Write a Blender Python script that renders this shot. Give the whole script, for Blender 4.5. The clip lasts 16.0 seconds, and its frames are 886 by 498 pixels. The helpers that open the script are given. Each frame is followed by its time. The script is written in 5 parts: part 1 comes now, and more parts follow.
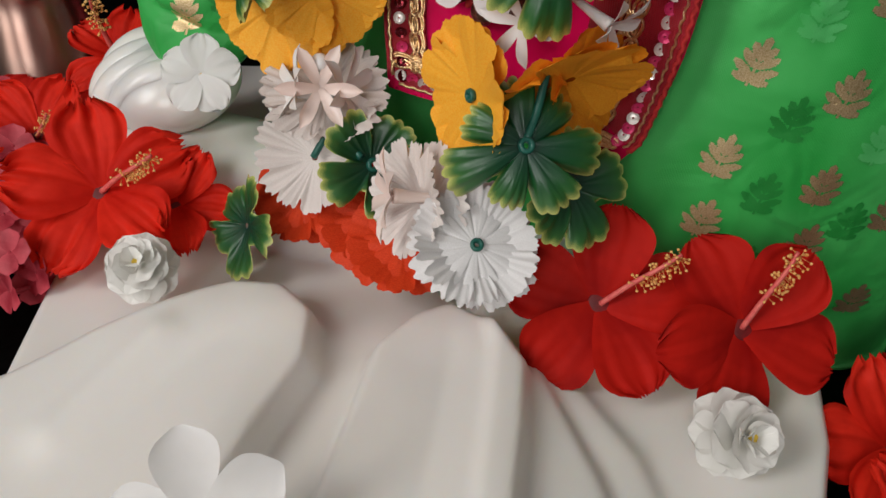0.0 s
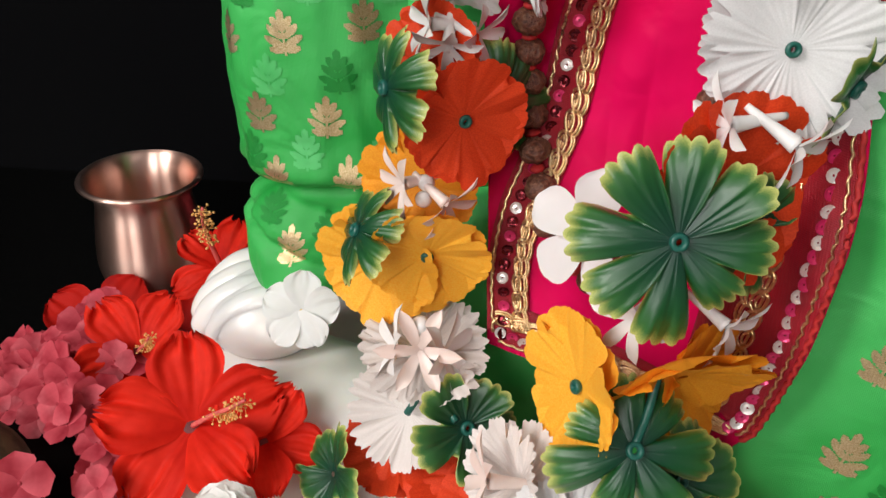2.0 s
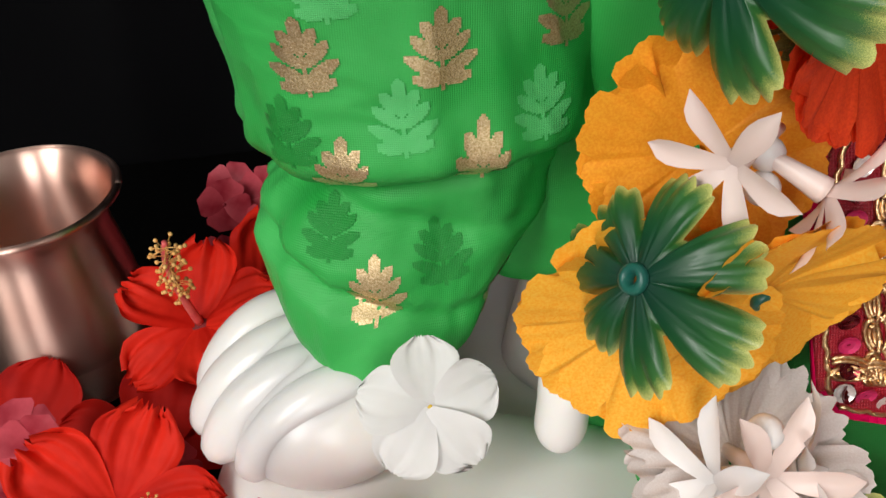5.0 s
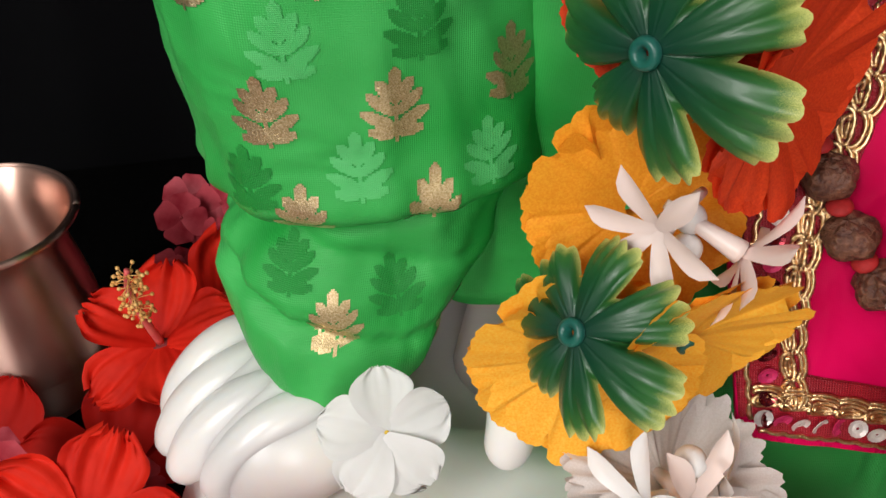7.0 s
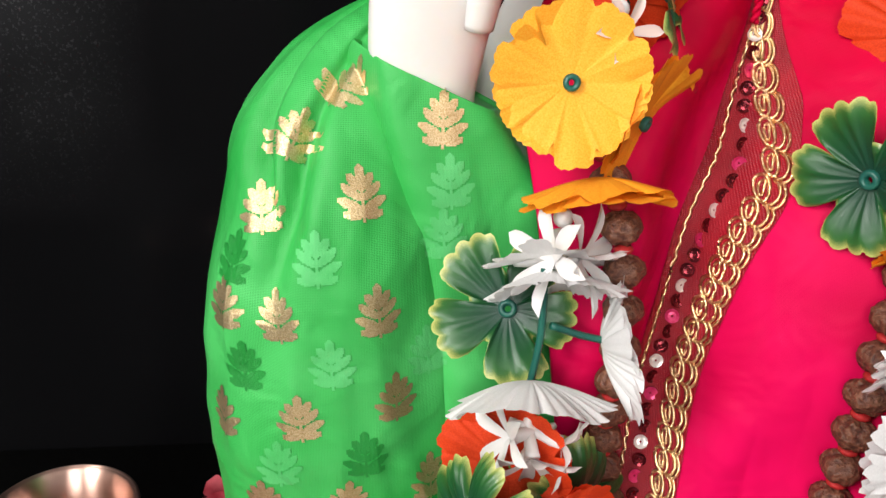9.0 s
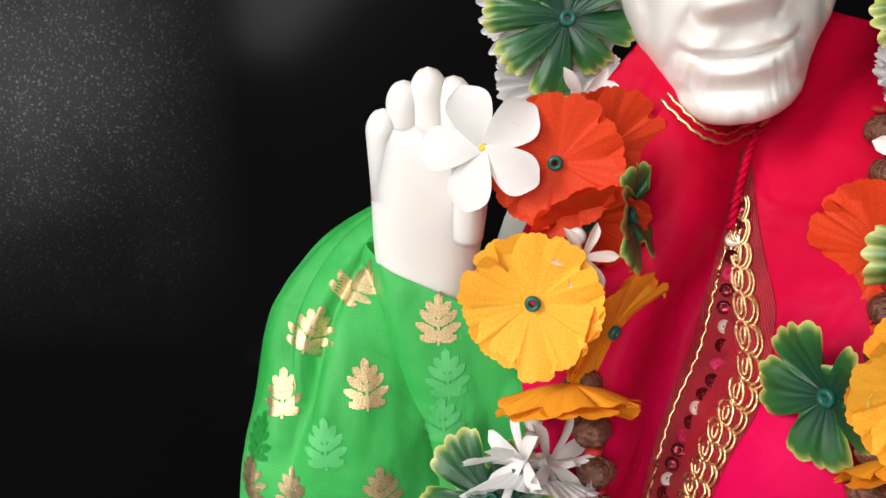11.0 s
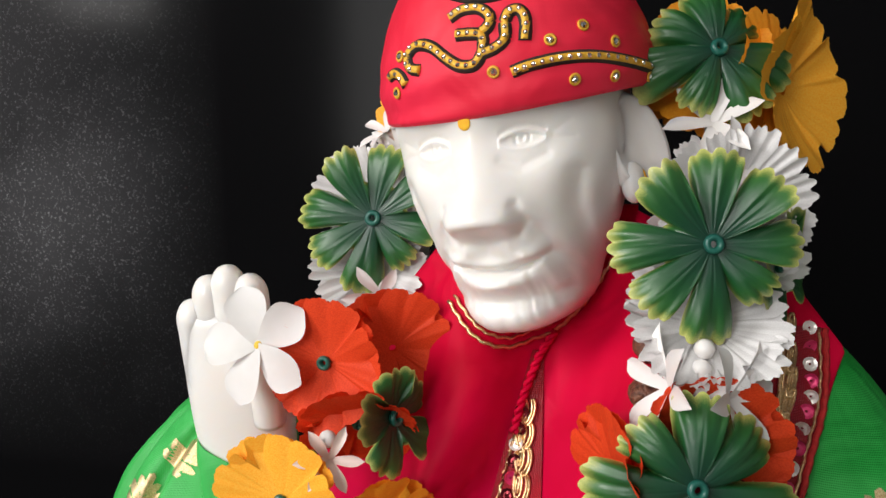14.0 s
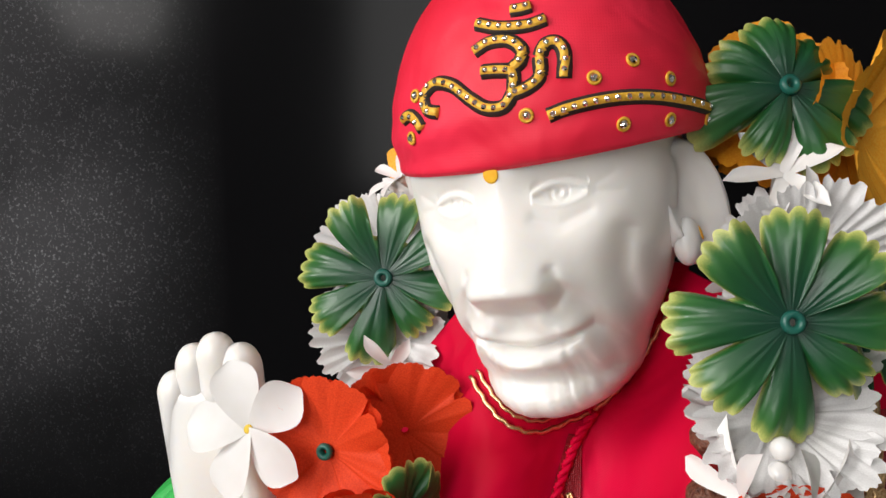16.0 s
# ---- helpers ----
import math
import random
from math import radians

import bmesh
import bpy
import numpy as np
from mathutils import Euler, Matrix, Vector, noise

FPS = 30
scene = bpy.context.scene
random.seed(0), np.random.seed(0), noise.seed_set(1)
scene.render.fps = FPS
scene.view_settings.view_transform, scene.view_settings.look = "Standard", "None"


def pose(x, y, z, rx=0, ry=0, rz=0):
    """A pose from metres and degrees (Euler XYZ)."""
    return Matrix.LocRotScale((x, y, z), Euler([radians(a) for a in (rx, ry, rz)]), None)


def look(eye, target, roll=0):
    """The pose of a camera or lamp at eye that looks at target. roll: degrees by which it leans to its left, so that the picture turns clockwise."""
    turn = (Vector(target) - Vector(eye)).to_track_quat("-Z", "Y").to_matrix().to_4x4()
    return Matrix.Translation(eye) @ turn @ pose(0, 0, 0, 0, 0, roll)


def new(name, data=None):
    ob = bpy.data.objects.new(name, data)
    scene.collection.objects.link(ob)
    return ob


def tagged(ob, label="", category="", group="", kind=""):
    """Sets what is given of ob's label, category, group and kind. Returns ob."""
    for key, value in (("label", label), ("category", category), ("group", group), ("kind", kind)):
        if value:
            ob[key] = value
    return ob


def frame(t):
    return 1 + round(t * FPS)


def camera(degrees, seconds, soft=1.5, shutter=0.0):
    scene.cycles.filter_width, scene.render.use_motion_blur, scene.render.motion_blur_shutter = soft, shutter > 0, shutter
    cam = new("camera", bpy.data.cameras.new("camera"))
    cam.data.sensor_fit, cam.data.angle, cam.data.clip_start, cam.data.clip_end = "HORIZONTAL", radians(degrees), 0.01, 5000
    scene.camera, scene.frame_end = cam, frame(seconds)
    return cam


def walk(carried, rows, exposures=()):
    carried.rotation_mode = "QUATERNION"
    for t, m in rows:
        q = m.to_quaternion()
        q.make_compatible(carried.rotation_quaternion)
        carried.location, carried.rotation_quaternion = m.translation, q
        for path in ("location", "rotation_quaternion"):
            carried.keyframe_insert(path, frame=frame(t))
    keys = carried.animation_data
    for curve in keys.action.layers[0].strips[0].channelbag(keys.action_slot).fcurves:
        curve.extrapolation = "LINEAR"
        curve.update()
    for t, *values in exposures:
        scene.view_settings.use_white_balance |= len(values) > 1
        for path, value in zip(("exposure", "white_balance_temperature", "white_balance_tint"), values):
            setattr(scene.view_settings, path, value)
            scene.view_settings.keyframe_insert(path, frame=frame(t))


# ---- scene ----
cam = camera(57.0, 16.0)
PATH = [
    (0, (-0.006, -0.006, 0.398), (0.097, 1.527, -0.883), 2.8),
    (0.5, (0.006, -0.002, 0.425), (0.015, 1.626, -0.738), 2.3),
    (1, (0.012, 0.008, 0.445), (-0.022, 1.683, -0.648), 2.4),
    (1.5, (0.014, 0.023, 0.461), (-0.073, 1.725, -0.585), 2.3),
    (2, (-0.02, 0.046, 0.449), (-0.116, 1.76, -0.576), 2.0),
    (2.5, (-0.077, 0.109, 0.426), (-0.153, 1.821, -0.603), 1.1),
    (3, (-0.113, 0.161, 0.406), (-0.002, 1.844, -0.669), -0.5),
    (3.5, (-0.139, 0.198, 0.394), (0.052, 1.842, -0.728), -0.5),
    (4, (-0.157, 0.226, 0.381), (0.073, 1.851, -0.761), -0.5),
    (4.2, (-0.159, 0.236, 0.378), (0.078, 1.853, -0.776), -0.9),
    (6.3, (-0.155, 0.288, 0.35), (0.166, 1.813, -0.903), -0.5),
    (6.5, (-0.156, 0.284, 0.357), (0.184, 1.804, -0.898), -0.0),
    (7, (-0.158, 0.266, 0.392), (0.211, 1.79, -0.85), 0.6),
    (7.5, (-0.15, 0.236, 0.435), (0.225, 1.807, -0.744), 2.1),
    (8, (-0.135, 0.205, 0.466), (0.229, 1.851, -0.61), 2.8),
    (8.5, (-0.118, 0.182, 0.503), (0.203, 1.933, -0.409), 3.0),
    (9, (-0.125, 0.167, 0.539), (0.142, 1.999, -0.219), 2.7),
    (9.2, (-0.128, 0.161, 0.548), (0.134, 2.012, -0.163), 2.7),
    (11.3, (-0.038, 0.138, 0.611), (-0.151, 2.06, 0.069), -0.7),
    (11.5, (-0.021, 0.129, 0.616), (-0.156, 2.057, 0.101), -0.6),
    (12, (0.045, 0.112, 0.628), (-0.192, 2.046, 0.175), -0.8),
    (12.5, (0.079, 0.11, 0.639), (-0.216, 2.043, 0.219), -0.3),
    (13, (0.095, 0.127, 0.644), (-0.24, 2.059, 0.251), 0.2),
    (13.5, (0.106, 0.144, 0.648), (-0.264, 2.075, 0.282), 0.0),
    (14, (0.106, 0.159, 0.653), (-0.293, 2.089, 0.31), -0.3),
    (14.5, (0.104, 0.172, 0.655), (-0.316, 2.103, 0.344), -0.4),
    (15, (0.098, 0.187, 0.658), (-0.331, 2.117, 0.352), -0.5),
    (15.5, (0.096, 0.203, 0.66), (-0.33, 2.135, 0.364), -0.4),
    (16, (0.091, 0.213, 0.662), (-0.338, 2.145, 0.375), -0.3),
]
EXPOSURES = [(0.0, -0.52), (0.5, 0.0), (1.5, 0.08), (3.5, -0.05), (4.2, -0.03), (6.5, -0.18), (7.2, 0.02), (8.2, 0.33), (9.2, 0.40), (11.5, 0.18), (12.5, 0.28), (13.2, 0.0), (13.6, 0.02), (14.0, 0.1), (14.5, 0.12), (16.0, 0.12)]
walk(cam, [(t, look(eye, target, roll)) for t, eye, target, roll in PATH], EXPOSURES)

# ---- world and lamps ----
world = bpy.data.worlds.new("room_air")
world.use_nodes = True
scene.world = world
world.node_tree.nodes["Background"].inputs[0].default_value = (0.9, 0.95, 1.0, 1)
world.node_tree.nodes["Background"].inputs[1].default_value = 0.05


def area_lamp(name, eye, target, sx, sy, watts, color):
    d = bpy.data.lights.new(name, "AREA")
    d.shape, d.size, d.size_y, d.energy, d.color = "RECTANGLE", sx, sy, watts, color
    o = new(name, d)
    o.matrix_world = look(eye, target)
    return o


area_lamp("window_light", (-0.62, -1.45, 1.06), (0.02, 0.5, 0.42), 0.6, 1.3, 23, (1.0, 0.98, 0.96))
area_lamp("upper_window_light", (-1.42, -0.50, 1.38), (0.0, 0.5, 0.42), 0.6, 1.0, 33, (1.0, 0.97, 0.94))
area_lamp("tube_light", (0.55, -0.75, 2.05), (0.05, 0.5, 0.4), 1.2, 0.10, 3, (1.0, 0.97, 0.94))


# ---- materials ----
def material(name):
    m = bpy.data.materials.new(name)
    m.use_nodes = True
    return m, m.node_tree.nodes, m.node_tree.links, m.node_tree.nodes["Principled BSDF"]


def set_in(node, **values):
    for key, v in values.items():
        node.inputs[key.replace("_", " ")].default_value = v


def mix_noise(m, color_a, color_b, scale, detail=4, low=0.35, high=0.65, coord="Object"):
    """A noise between two colours; gives back the ramp and the noise nodes."""
    nodes, links = m.node_tree.nodes, m.node_tree.links
    tc, nz, ramp = nodes.new("ShaderNodeTexCoord"), nodes.new("ShaderNodeTexNoise"), nodes.new("ShaderNodeValToRGB")
    nz.inputs["Scale"].default_value, nz.inputs["Detail"].default_value = scale, detail
    ramp.color_ramp.elements[0].position, ramp.color_ramp.elements[1].position = low, high
    ramp.color_ramp.elements[0].color, ramp.color_ramp.elements[1].color = (*color_a, 1), (*color_b, 1)
    links.new(tc.outputs[coord], nz.inputs["Vector"])
    links.new(nz.outputs["Fac"], ramp.inputs["Fac"])
    return ramp, nz


def add_bump(m, height_socket, strength, distance):
    nodes, links = m.node_tree.nodes, m.node_tree.links
    b = nodes.new("ShaderNodeBump")
    b.inputs["Strength"].default_value, b.inputs["Distance"].default_value = strength, distance
    links.new(height_socket, b.inputs["Height"])
    links.new(b.outputs["Normal"], nodes["Principled BSDF"].inputs["Normal"])
    return b


def simple(name, a, b, scale, rough=0.5, metal=0.0, bump=0.0, bump_d=0.001, sheen=0.0, sub=0.0, trans=0.0, coat=0.0):
    m, nodes, links, p = material(name)
    ramp, nz = mix_noise(m, a, b, scale)
    links.new(ramp.outputs["Color"], p.inputs["Base Color"])
    set_in(p, Roughness=rough, Metallic=metal, Specular_IOR_Level=0.25 if trans else 0.5)
    if sheen:
        set_in(p, Sheen_Weight=sheen, Sheen_Roughness=0.4)
    if sub:
        set_in(p, Subsurface_Weight=sub, Subsurface_Scale=0.008)
        p.inputs["Subsurface Radius"].default_value = (1, 0.85, 0.7)
    if coat:
        set_in(p, Coat_Weight=coat, Coat_Roughness=0.1)
    if bump:
        add_bump(m, nz.outputs["Fac"], bump, bump_d)
    if trans:
        t = nodes.new("ShaderNodeBsdfTranslucent")
        mx = nodes.new("ShaderNodeMixShader")
        mx.inputs[0].default_value = trans
        links.new(ramp.outputs["Color"], t.inputs["Color"])
        links.new(p.outputs[0], mx.inputs[1])
        links.new(t.outputs[0], mx.inputs[2])
        links.new(mx.outputs[0], nodes["Material Output"].inputs["Surface"])
    return m


def woven(name, a, b, scale, thread, rough, sheen, bump):
    """Cloth: a soft colour change and two crossing sets of fine threads."""
    m, nodes, links, p = material(name)
    ramp, nz = mix_noise(m, a, b, scale, 3, 0.3, 0.7)
    links.new(ramp.outputs["Color"], p.inputs["Base Color"])
    set_in(p, Roughness=rough, Sheen_Weight=sheen, Sheen_Roughness=0.35, Specular_IOR_Level=0.3)
    tc = nodes.new("ShaderNodeTexCoord")
    total = nodes.new("ShaderNodeMath")
    total.operation = "ADD"
    for i, axis in enumerate(("X", "Z")):
        w = nodes.new("ShaderNodeTexWave")
        w.bands_direction = axis
        w.inputs["Scale"].default_value, w.inputs["Distortion"].default_value = thread, 1.5
        w.inputs["Detail"].default_value = 1
        links.new(tc.outputs["Object"], w.inputs["Vector"])
        links.new(w.outputs["Fac"], total.inputs[i])
    b = add_bump(m, total.outputs[0], bump, 0.0002)
    crease = nodes.new("ShaderNodeTexNoise")
    crease.inputs["Scale"].default_value, crease.inputs["Detail"].default_value, crease.inputs["Distortion"].default_value = 26, 2, 0.8
    links.new(tc.outputs["Object"], crease.inputs["Vector"])
    big = nodes.new("ShaderNodeBump")
    big.inputs["Strength"].default_value, big.inputs["Distance"].default_value = 0.5, 0.008
    links.new(crease.outputs["Fac"], big.inputs["Height"])
    links.new(big.outputs["Normal"], b.inputs["Normal"])
    return m


M_MARBLE = simple("white_marble", (0.85, 0.82, 0.78), (0.89, 0.87, 0.84), 9, 0.30, sub=0.4, coat=0.10)
# Broad lighter and darker greens put the brocade's sheen into its colour.
M_GREEN = woven("green_brocade", (0.014, 0.32, 0.045), (0.075, 0.52, 0.125), 13, 420, 0.42, 0.0, 0.35)
M_GREEN_WEAVE = woven("green_self_weave", (0.060, 0.46, 0.11), (0.13, 0.60, 0.20), 30, 500, 0.36, 0.05, 0.5)
M_DARK_WEAVE = woven("dark_green_weave", (0.010, 0.22, 0.032), (0.018, 0.29, 0.045), 30, 500, 0.45, 0.05, 0.5)
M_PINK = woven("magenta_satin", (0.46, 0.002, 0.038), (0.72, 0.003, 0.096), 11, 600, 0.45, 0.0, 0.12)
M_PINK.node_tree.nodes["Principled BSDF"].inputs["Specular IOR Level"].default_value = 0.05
# The satin's shifting tint is put into the colour: redder towards the neck.
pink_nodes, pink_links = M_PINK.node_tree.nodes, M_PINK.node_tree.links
place, parts_of, rise, neck_tint = (pink_nodes.new("ShaderNode" + k) for k in ("TexCoord", "SeparateXYZ", "MapRange", "MixRGB"))
neck_tint.blend_type = "MULTIPLY"
neck_tint.inputs[2].default_value = (0.97, 0.9, 0.50, 1)
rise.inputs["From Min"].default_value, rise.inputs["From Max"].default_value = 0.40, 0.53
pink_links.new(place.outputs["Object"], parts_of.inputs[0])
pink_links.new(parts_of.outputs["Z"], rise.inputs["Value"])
pink_links.new(rise.outputs[0], neck_tint.inputs[0])
pink_links.new(pink_nodes["Principled BSDF"].inputs["Base Color"].links[0].from_socket, neck_tint.inputs[1])
pink_links.new(neck_tint.outputs[0], pink_nodes["Principled BSDF"].inputs["Base Color"])
M_CAP = woven("crimson_satin", (0.68, 0.010, 0.032), (0.84, 0.026, 0.070), 14, 600, 0.5, 0.0, 0.15)
M_BORDER = woven("dark_red_border_net", (0.22, 0.004, 0.012), (0.36, 0.008, 0.02), 60, 350, 0.4, 0.2, 0.6)
M_GOLD = simple("gold_thread", (0.78, 0.48, 0.22), (0.95, 0.72, 0.42), 900, 0.3, 1.0, 0.6, 0.0006)
M_ZARI = simple("zari_gold_weave", (0.62, 0.44, 0.20), (0.90, 0.74, 0.46), 1500, 0.33, 0.85, 0.8, 0.0005)

M_YELLOW_EMB = simple("yellow_embroidery", (0.70, 0.36, 0.02), (0.85, 0.50, 0.06), 700, 0.5, 0.2, 0.7, 0.0005)
M_BLACK_EMB = simple("black_outline_thread", (0.012, 0.01, 0.008), (0.03, 0.02, 0.015), 300, 0.7)
M_SILVER = simple("faceted_stone", (0.85, 0.85, 0.85), (0.95, 0.93, 0.9), 300, 0.08, 1.0)
M_SEQUIN = simple("silver_sequin", (0.85, 0.78, 0.74), (0.95, 0.90, 0.86), 200, 0.28, 0.45)
M_SEQUIN_PINK = simple("pink_sequin", (0.62, 0.02, 0.12), (0.75, 0.05, 0.18), 200, 0.3, 0.3)
M_F_YELLOW = simple("orange_yellow_cloth_petal", (0.97, 0.40, 0.020), (0.99, 0.52, 0.060), 45, 0.6, bump=0.05, trans=0.10)
M_F_ORANGE = simple("orange_cloth_petal", (0.90, 0.32, 0.015), (0.97, 0.42, 0.03), 45, 0.6, bump=0.05, trans=0.12)
M_F_RED = simple("vermilion_cloth_petal", (0.70, 0.045, 0.010), (0.82, 0.075, 0.016), 45, 0.6, bump=0.05, trans=0.2)
M_F_WHITE = simple("white_cloth_petal", (0.78, 0.77, 0.77), (0.85, 0.84, 0.84), 60, 0.6, bump=0.15, trans=0.15)
M_F_BLUSH = simple("blush_white_cloth_petal", (0.78, 0.71, 0.67), (0.84, 0.78, 0.75), 60, 0.6, bump=0.15, trans=0.15)
M_PLASTIC_WHITE = simple("white_plastic", (0.80, 0.76, 0.74), (0.84, 0.82, 0.80), 40, 0.35, sub=0.2)
M_PLASTIC_GREEN = simple("dark_green_plastic", (0.008, 0.09, 0.07), (0.015, 0.13, 0.09), 60, 0.35)
M_PETAL_WHITE = simple("fresh_white_petal", (0.82, 0.81, 0.79), (0.87, 0.86, 0.85), 50, 0.5, trans=0.2, sub=0.1)
M_BUD = simple("jasmine_petal", (0.86, 0.85, 0.81), (0.91, 0.90, 0.87), 80, 0.5, trans=0.15)
M_HIB = simple("red_hibiscus_petal", (0.58, 0.012, 0.006), (0.82, 0.030, 0.014), 38, 0.55, bump=0.12, bump_d=0.002, trans=0.22)
M_HIB_DARK = simple("deep_red_hibiscus_petal", (0.33, 0.005, 0.004), (0.56, 0.014, 0.008), 38, 0.6, bump=0.08, bump_d=0.002, trans=0.2)
for hib in (M_HIB, M_HIB_DARK):
    hib.node_tree.nodes["Principled BSDF"].inputs["Specular IOR Level"].default_value = 0.1
M_HIB_THROAT = simple("dark_hibiscus_throat", (0.10, 0.002, 0.003), (0.22, 0.004, 0.006), 120, 0.6)
M_IXORA = simple("pink_red_petal", (0.38, 0.022, 0.040), (0.66, 0.09, 0.12), 60, 0.5, bump=0.3, trans=0.2)
M_STAMEN = simple("stamen_pink", (0.70, 0.10, 0.10), (0.80, 0.2, 0.16), 200, 0.5)
M_POLLEN = simple("pollen_yellow", (0.80, 0.36, 0.08), (0.9, 0.55, 0.2), 300, 0.7)
M_YELLOW_DOT = simple("turmeric_paste", (0.85, 0.42, 0.02), (0.9, 0.5, 0.03), 300, 0.8)
M_COPPER = simple("copper", (0.84, 0.54, 0.44), (0.94, 0.68, 0.58), 14, 0.36, 1.0, 0.03, 0.001)
set_in(M_COPPER.node_tree.nodes["Principled BSDF"], Anisotropic=0.95, Anisotropic_Rotation=0.25)
tangent = M_COPPER.node_tree.nodes.new("ShaderNodeTangent")
tangent.direction_type, tangent.axis = "RADIAL", "Z"
M_COPPER.node_tree.links.new(tangent.outputs[0], M_COPPER.node_tree.nodes["Principled BSDF"].inputs["Tangent"])
M_RUDRAKSHA = simple("brown_seed_bead", (0.07, 0.02, 0.012), (0.22, 0.09, 0.05), 420, 0.5, bump=1.0, bump_d=0.002)
M_THREAD_RED = simple("red_thread", (0.35, 0.01, 0.01), (0.5, 0.02, 0.02), 300, 0.7)
M_STONE_FLOOR = simple("black_granite_floor", (0.0008, 0.0008, 0.0008), (0.0025, 0.0025, 0.0025), 200, 0.35)
M_STONE_FLOOR.node_tree.nodes["Principled BSDF"].inputs["Specular IOR Level"].default_value = 0.06
M_PLASTER = simple("brown_plaster", (0.35, 0.335, 0.32), (0.42, 0.40, 0.385), 3, 0.8, bump=0.1)


def leaf_material():
    """Waxy dark green towards the middle of a leaf, a pale yellow-green margin along its rim."""
    m, nodes, links, p = material("variegated_leaf")
    uv, sep = nodes.new("ShaderNodeUVMap"), nodes.new("ShaderNodeSeparateXYZ")
    links.new(uv.outputs[0], sep.inputs[0])
    tc, nz = nodes.new("ShaderNodeTexCoord"), nodes.new("ShaderNodeTexNoise")
    nz.inputs["Scale"].default_value = 160
    links.new(tc.outputs["Object"], nz.inputs["Vector"])
    add = nodes.new("ShaderNodeMath")
    add.operation = "MULTIPLY_ADD"
    add.inputs[1].default_value, add.inputs[2].default_value = 0.22, -0.11
    links.new(nz.outputs["Fac"], add.inputs[0])
    tot = nodes.new("ShaderNodeMath")
    links.new(add.outputs[0], tot.inputs[0])
    links.new(sep.outputs[0], tot.inputs[1])
    ramp = nodes.new("ShaderNodeValToRGB")
    el = ramp.color_ramp.elements
    el[0].position, el[0].color = 0.0, (0.003, 0.034, 0.022, 1)
    el[1].position, el[1].color = 1.0, (0.56, 0.56, 0.17, 1)
    for pos, c in ((0.35, (0.005, 0.055, 0.022, 1)), (0.66, (0.010, 0.080, 0.020, 1)), (0.87, (0.030, 0.130, 0.026, 1)), (0.95, (0.27, 0.33, 0.08, 1))):
        e = el.new(pos)
        e.color = c
    links.new(tot.outputs[0], ramp.inputs[0])
    links.new(ramp.outputs[0], p.inputs["Base Color"])
    set_in(p, Roughness=0.36, Coat_Weight=0.12)
    add_bump(m, nz.outputs["Fac"], 0.15, 0.001)
    return m


M_LEAF = leaf_material()


def wall_material():
    """Polished black granite under a veil of pale dust specks, thicker towards one end of the wall."""
    m, nodes, links, p = material("black_granite_wall")
    tc = nodes.new("ShaderNodeTexCoord")
    fine, soft = nodes.new("ShaderNodeTexNoise"), nodes.new("ShaderNodeTexNoise")
    fine.inputs["Scale"].default_value, fine.inputs["Detail"].default_value = 380, 7
    soft.inputs["Scale"].default_value, soft.inputs["Detail"].default_value = 4.5, 5
    for n in (fine, soft):
        links.new(tc.outputs["Object"], n.inputs["Vector"])
    speck = nodes.new("ShaderNodeValToRGB")
    speck.color_ramp.elements[0].position, speck.color_ramp.elements[1].position = 0.56, 0.74
    links.new(fine.outputs["Fac"], speck.inputs[0])
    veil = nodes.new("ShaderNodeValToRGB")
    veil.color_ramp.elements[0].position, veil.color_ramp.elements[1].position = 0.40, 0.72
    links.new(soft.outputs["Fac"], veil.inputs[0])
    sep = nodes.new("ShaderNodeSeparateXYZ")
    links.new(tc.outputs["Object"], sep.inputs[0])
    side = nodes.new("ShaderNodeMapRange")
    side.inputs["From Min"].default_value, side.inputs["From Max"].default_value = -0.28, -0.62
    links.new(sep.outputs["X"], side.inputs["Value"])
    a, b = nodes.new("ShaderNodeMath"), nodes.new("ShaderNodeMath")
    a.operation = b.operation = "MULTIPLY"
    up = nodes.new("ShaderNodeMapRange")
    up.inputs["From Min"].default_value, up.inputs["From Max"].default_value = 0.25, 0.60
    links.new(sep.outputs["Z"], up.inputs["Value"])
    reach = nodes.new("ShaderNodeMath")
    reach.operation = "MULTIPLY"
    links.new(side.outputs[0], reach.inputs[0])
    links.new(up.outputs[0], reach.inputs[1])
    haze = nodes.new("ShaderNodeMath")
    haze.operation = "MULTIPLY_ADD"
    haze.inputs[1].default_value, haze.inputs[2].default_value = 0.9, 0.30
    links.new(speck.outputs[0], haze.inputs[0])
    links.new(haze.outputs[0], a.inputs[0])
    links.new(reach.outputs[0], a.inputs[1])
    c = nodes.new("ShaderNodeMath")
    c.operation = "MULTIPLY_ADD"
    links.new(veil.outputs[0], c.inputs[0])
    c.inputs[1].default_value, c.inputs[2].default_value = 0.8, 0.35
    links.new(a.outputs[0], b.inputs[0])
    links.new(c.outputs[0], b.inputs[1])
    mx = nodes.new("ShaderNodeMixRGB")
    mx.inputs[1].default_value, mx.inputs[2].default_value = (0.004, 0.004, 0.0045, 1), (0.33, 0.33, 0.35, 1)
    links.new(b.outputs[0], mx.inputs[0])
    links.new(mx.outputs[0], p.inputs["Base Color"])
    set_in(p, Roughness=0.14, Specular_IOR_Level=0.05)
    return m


M_WALL = wall_material()


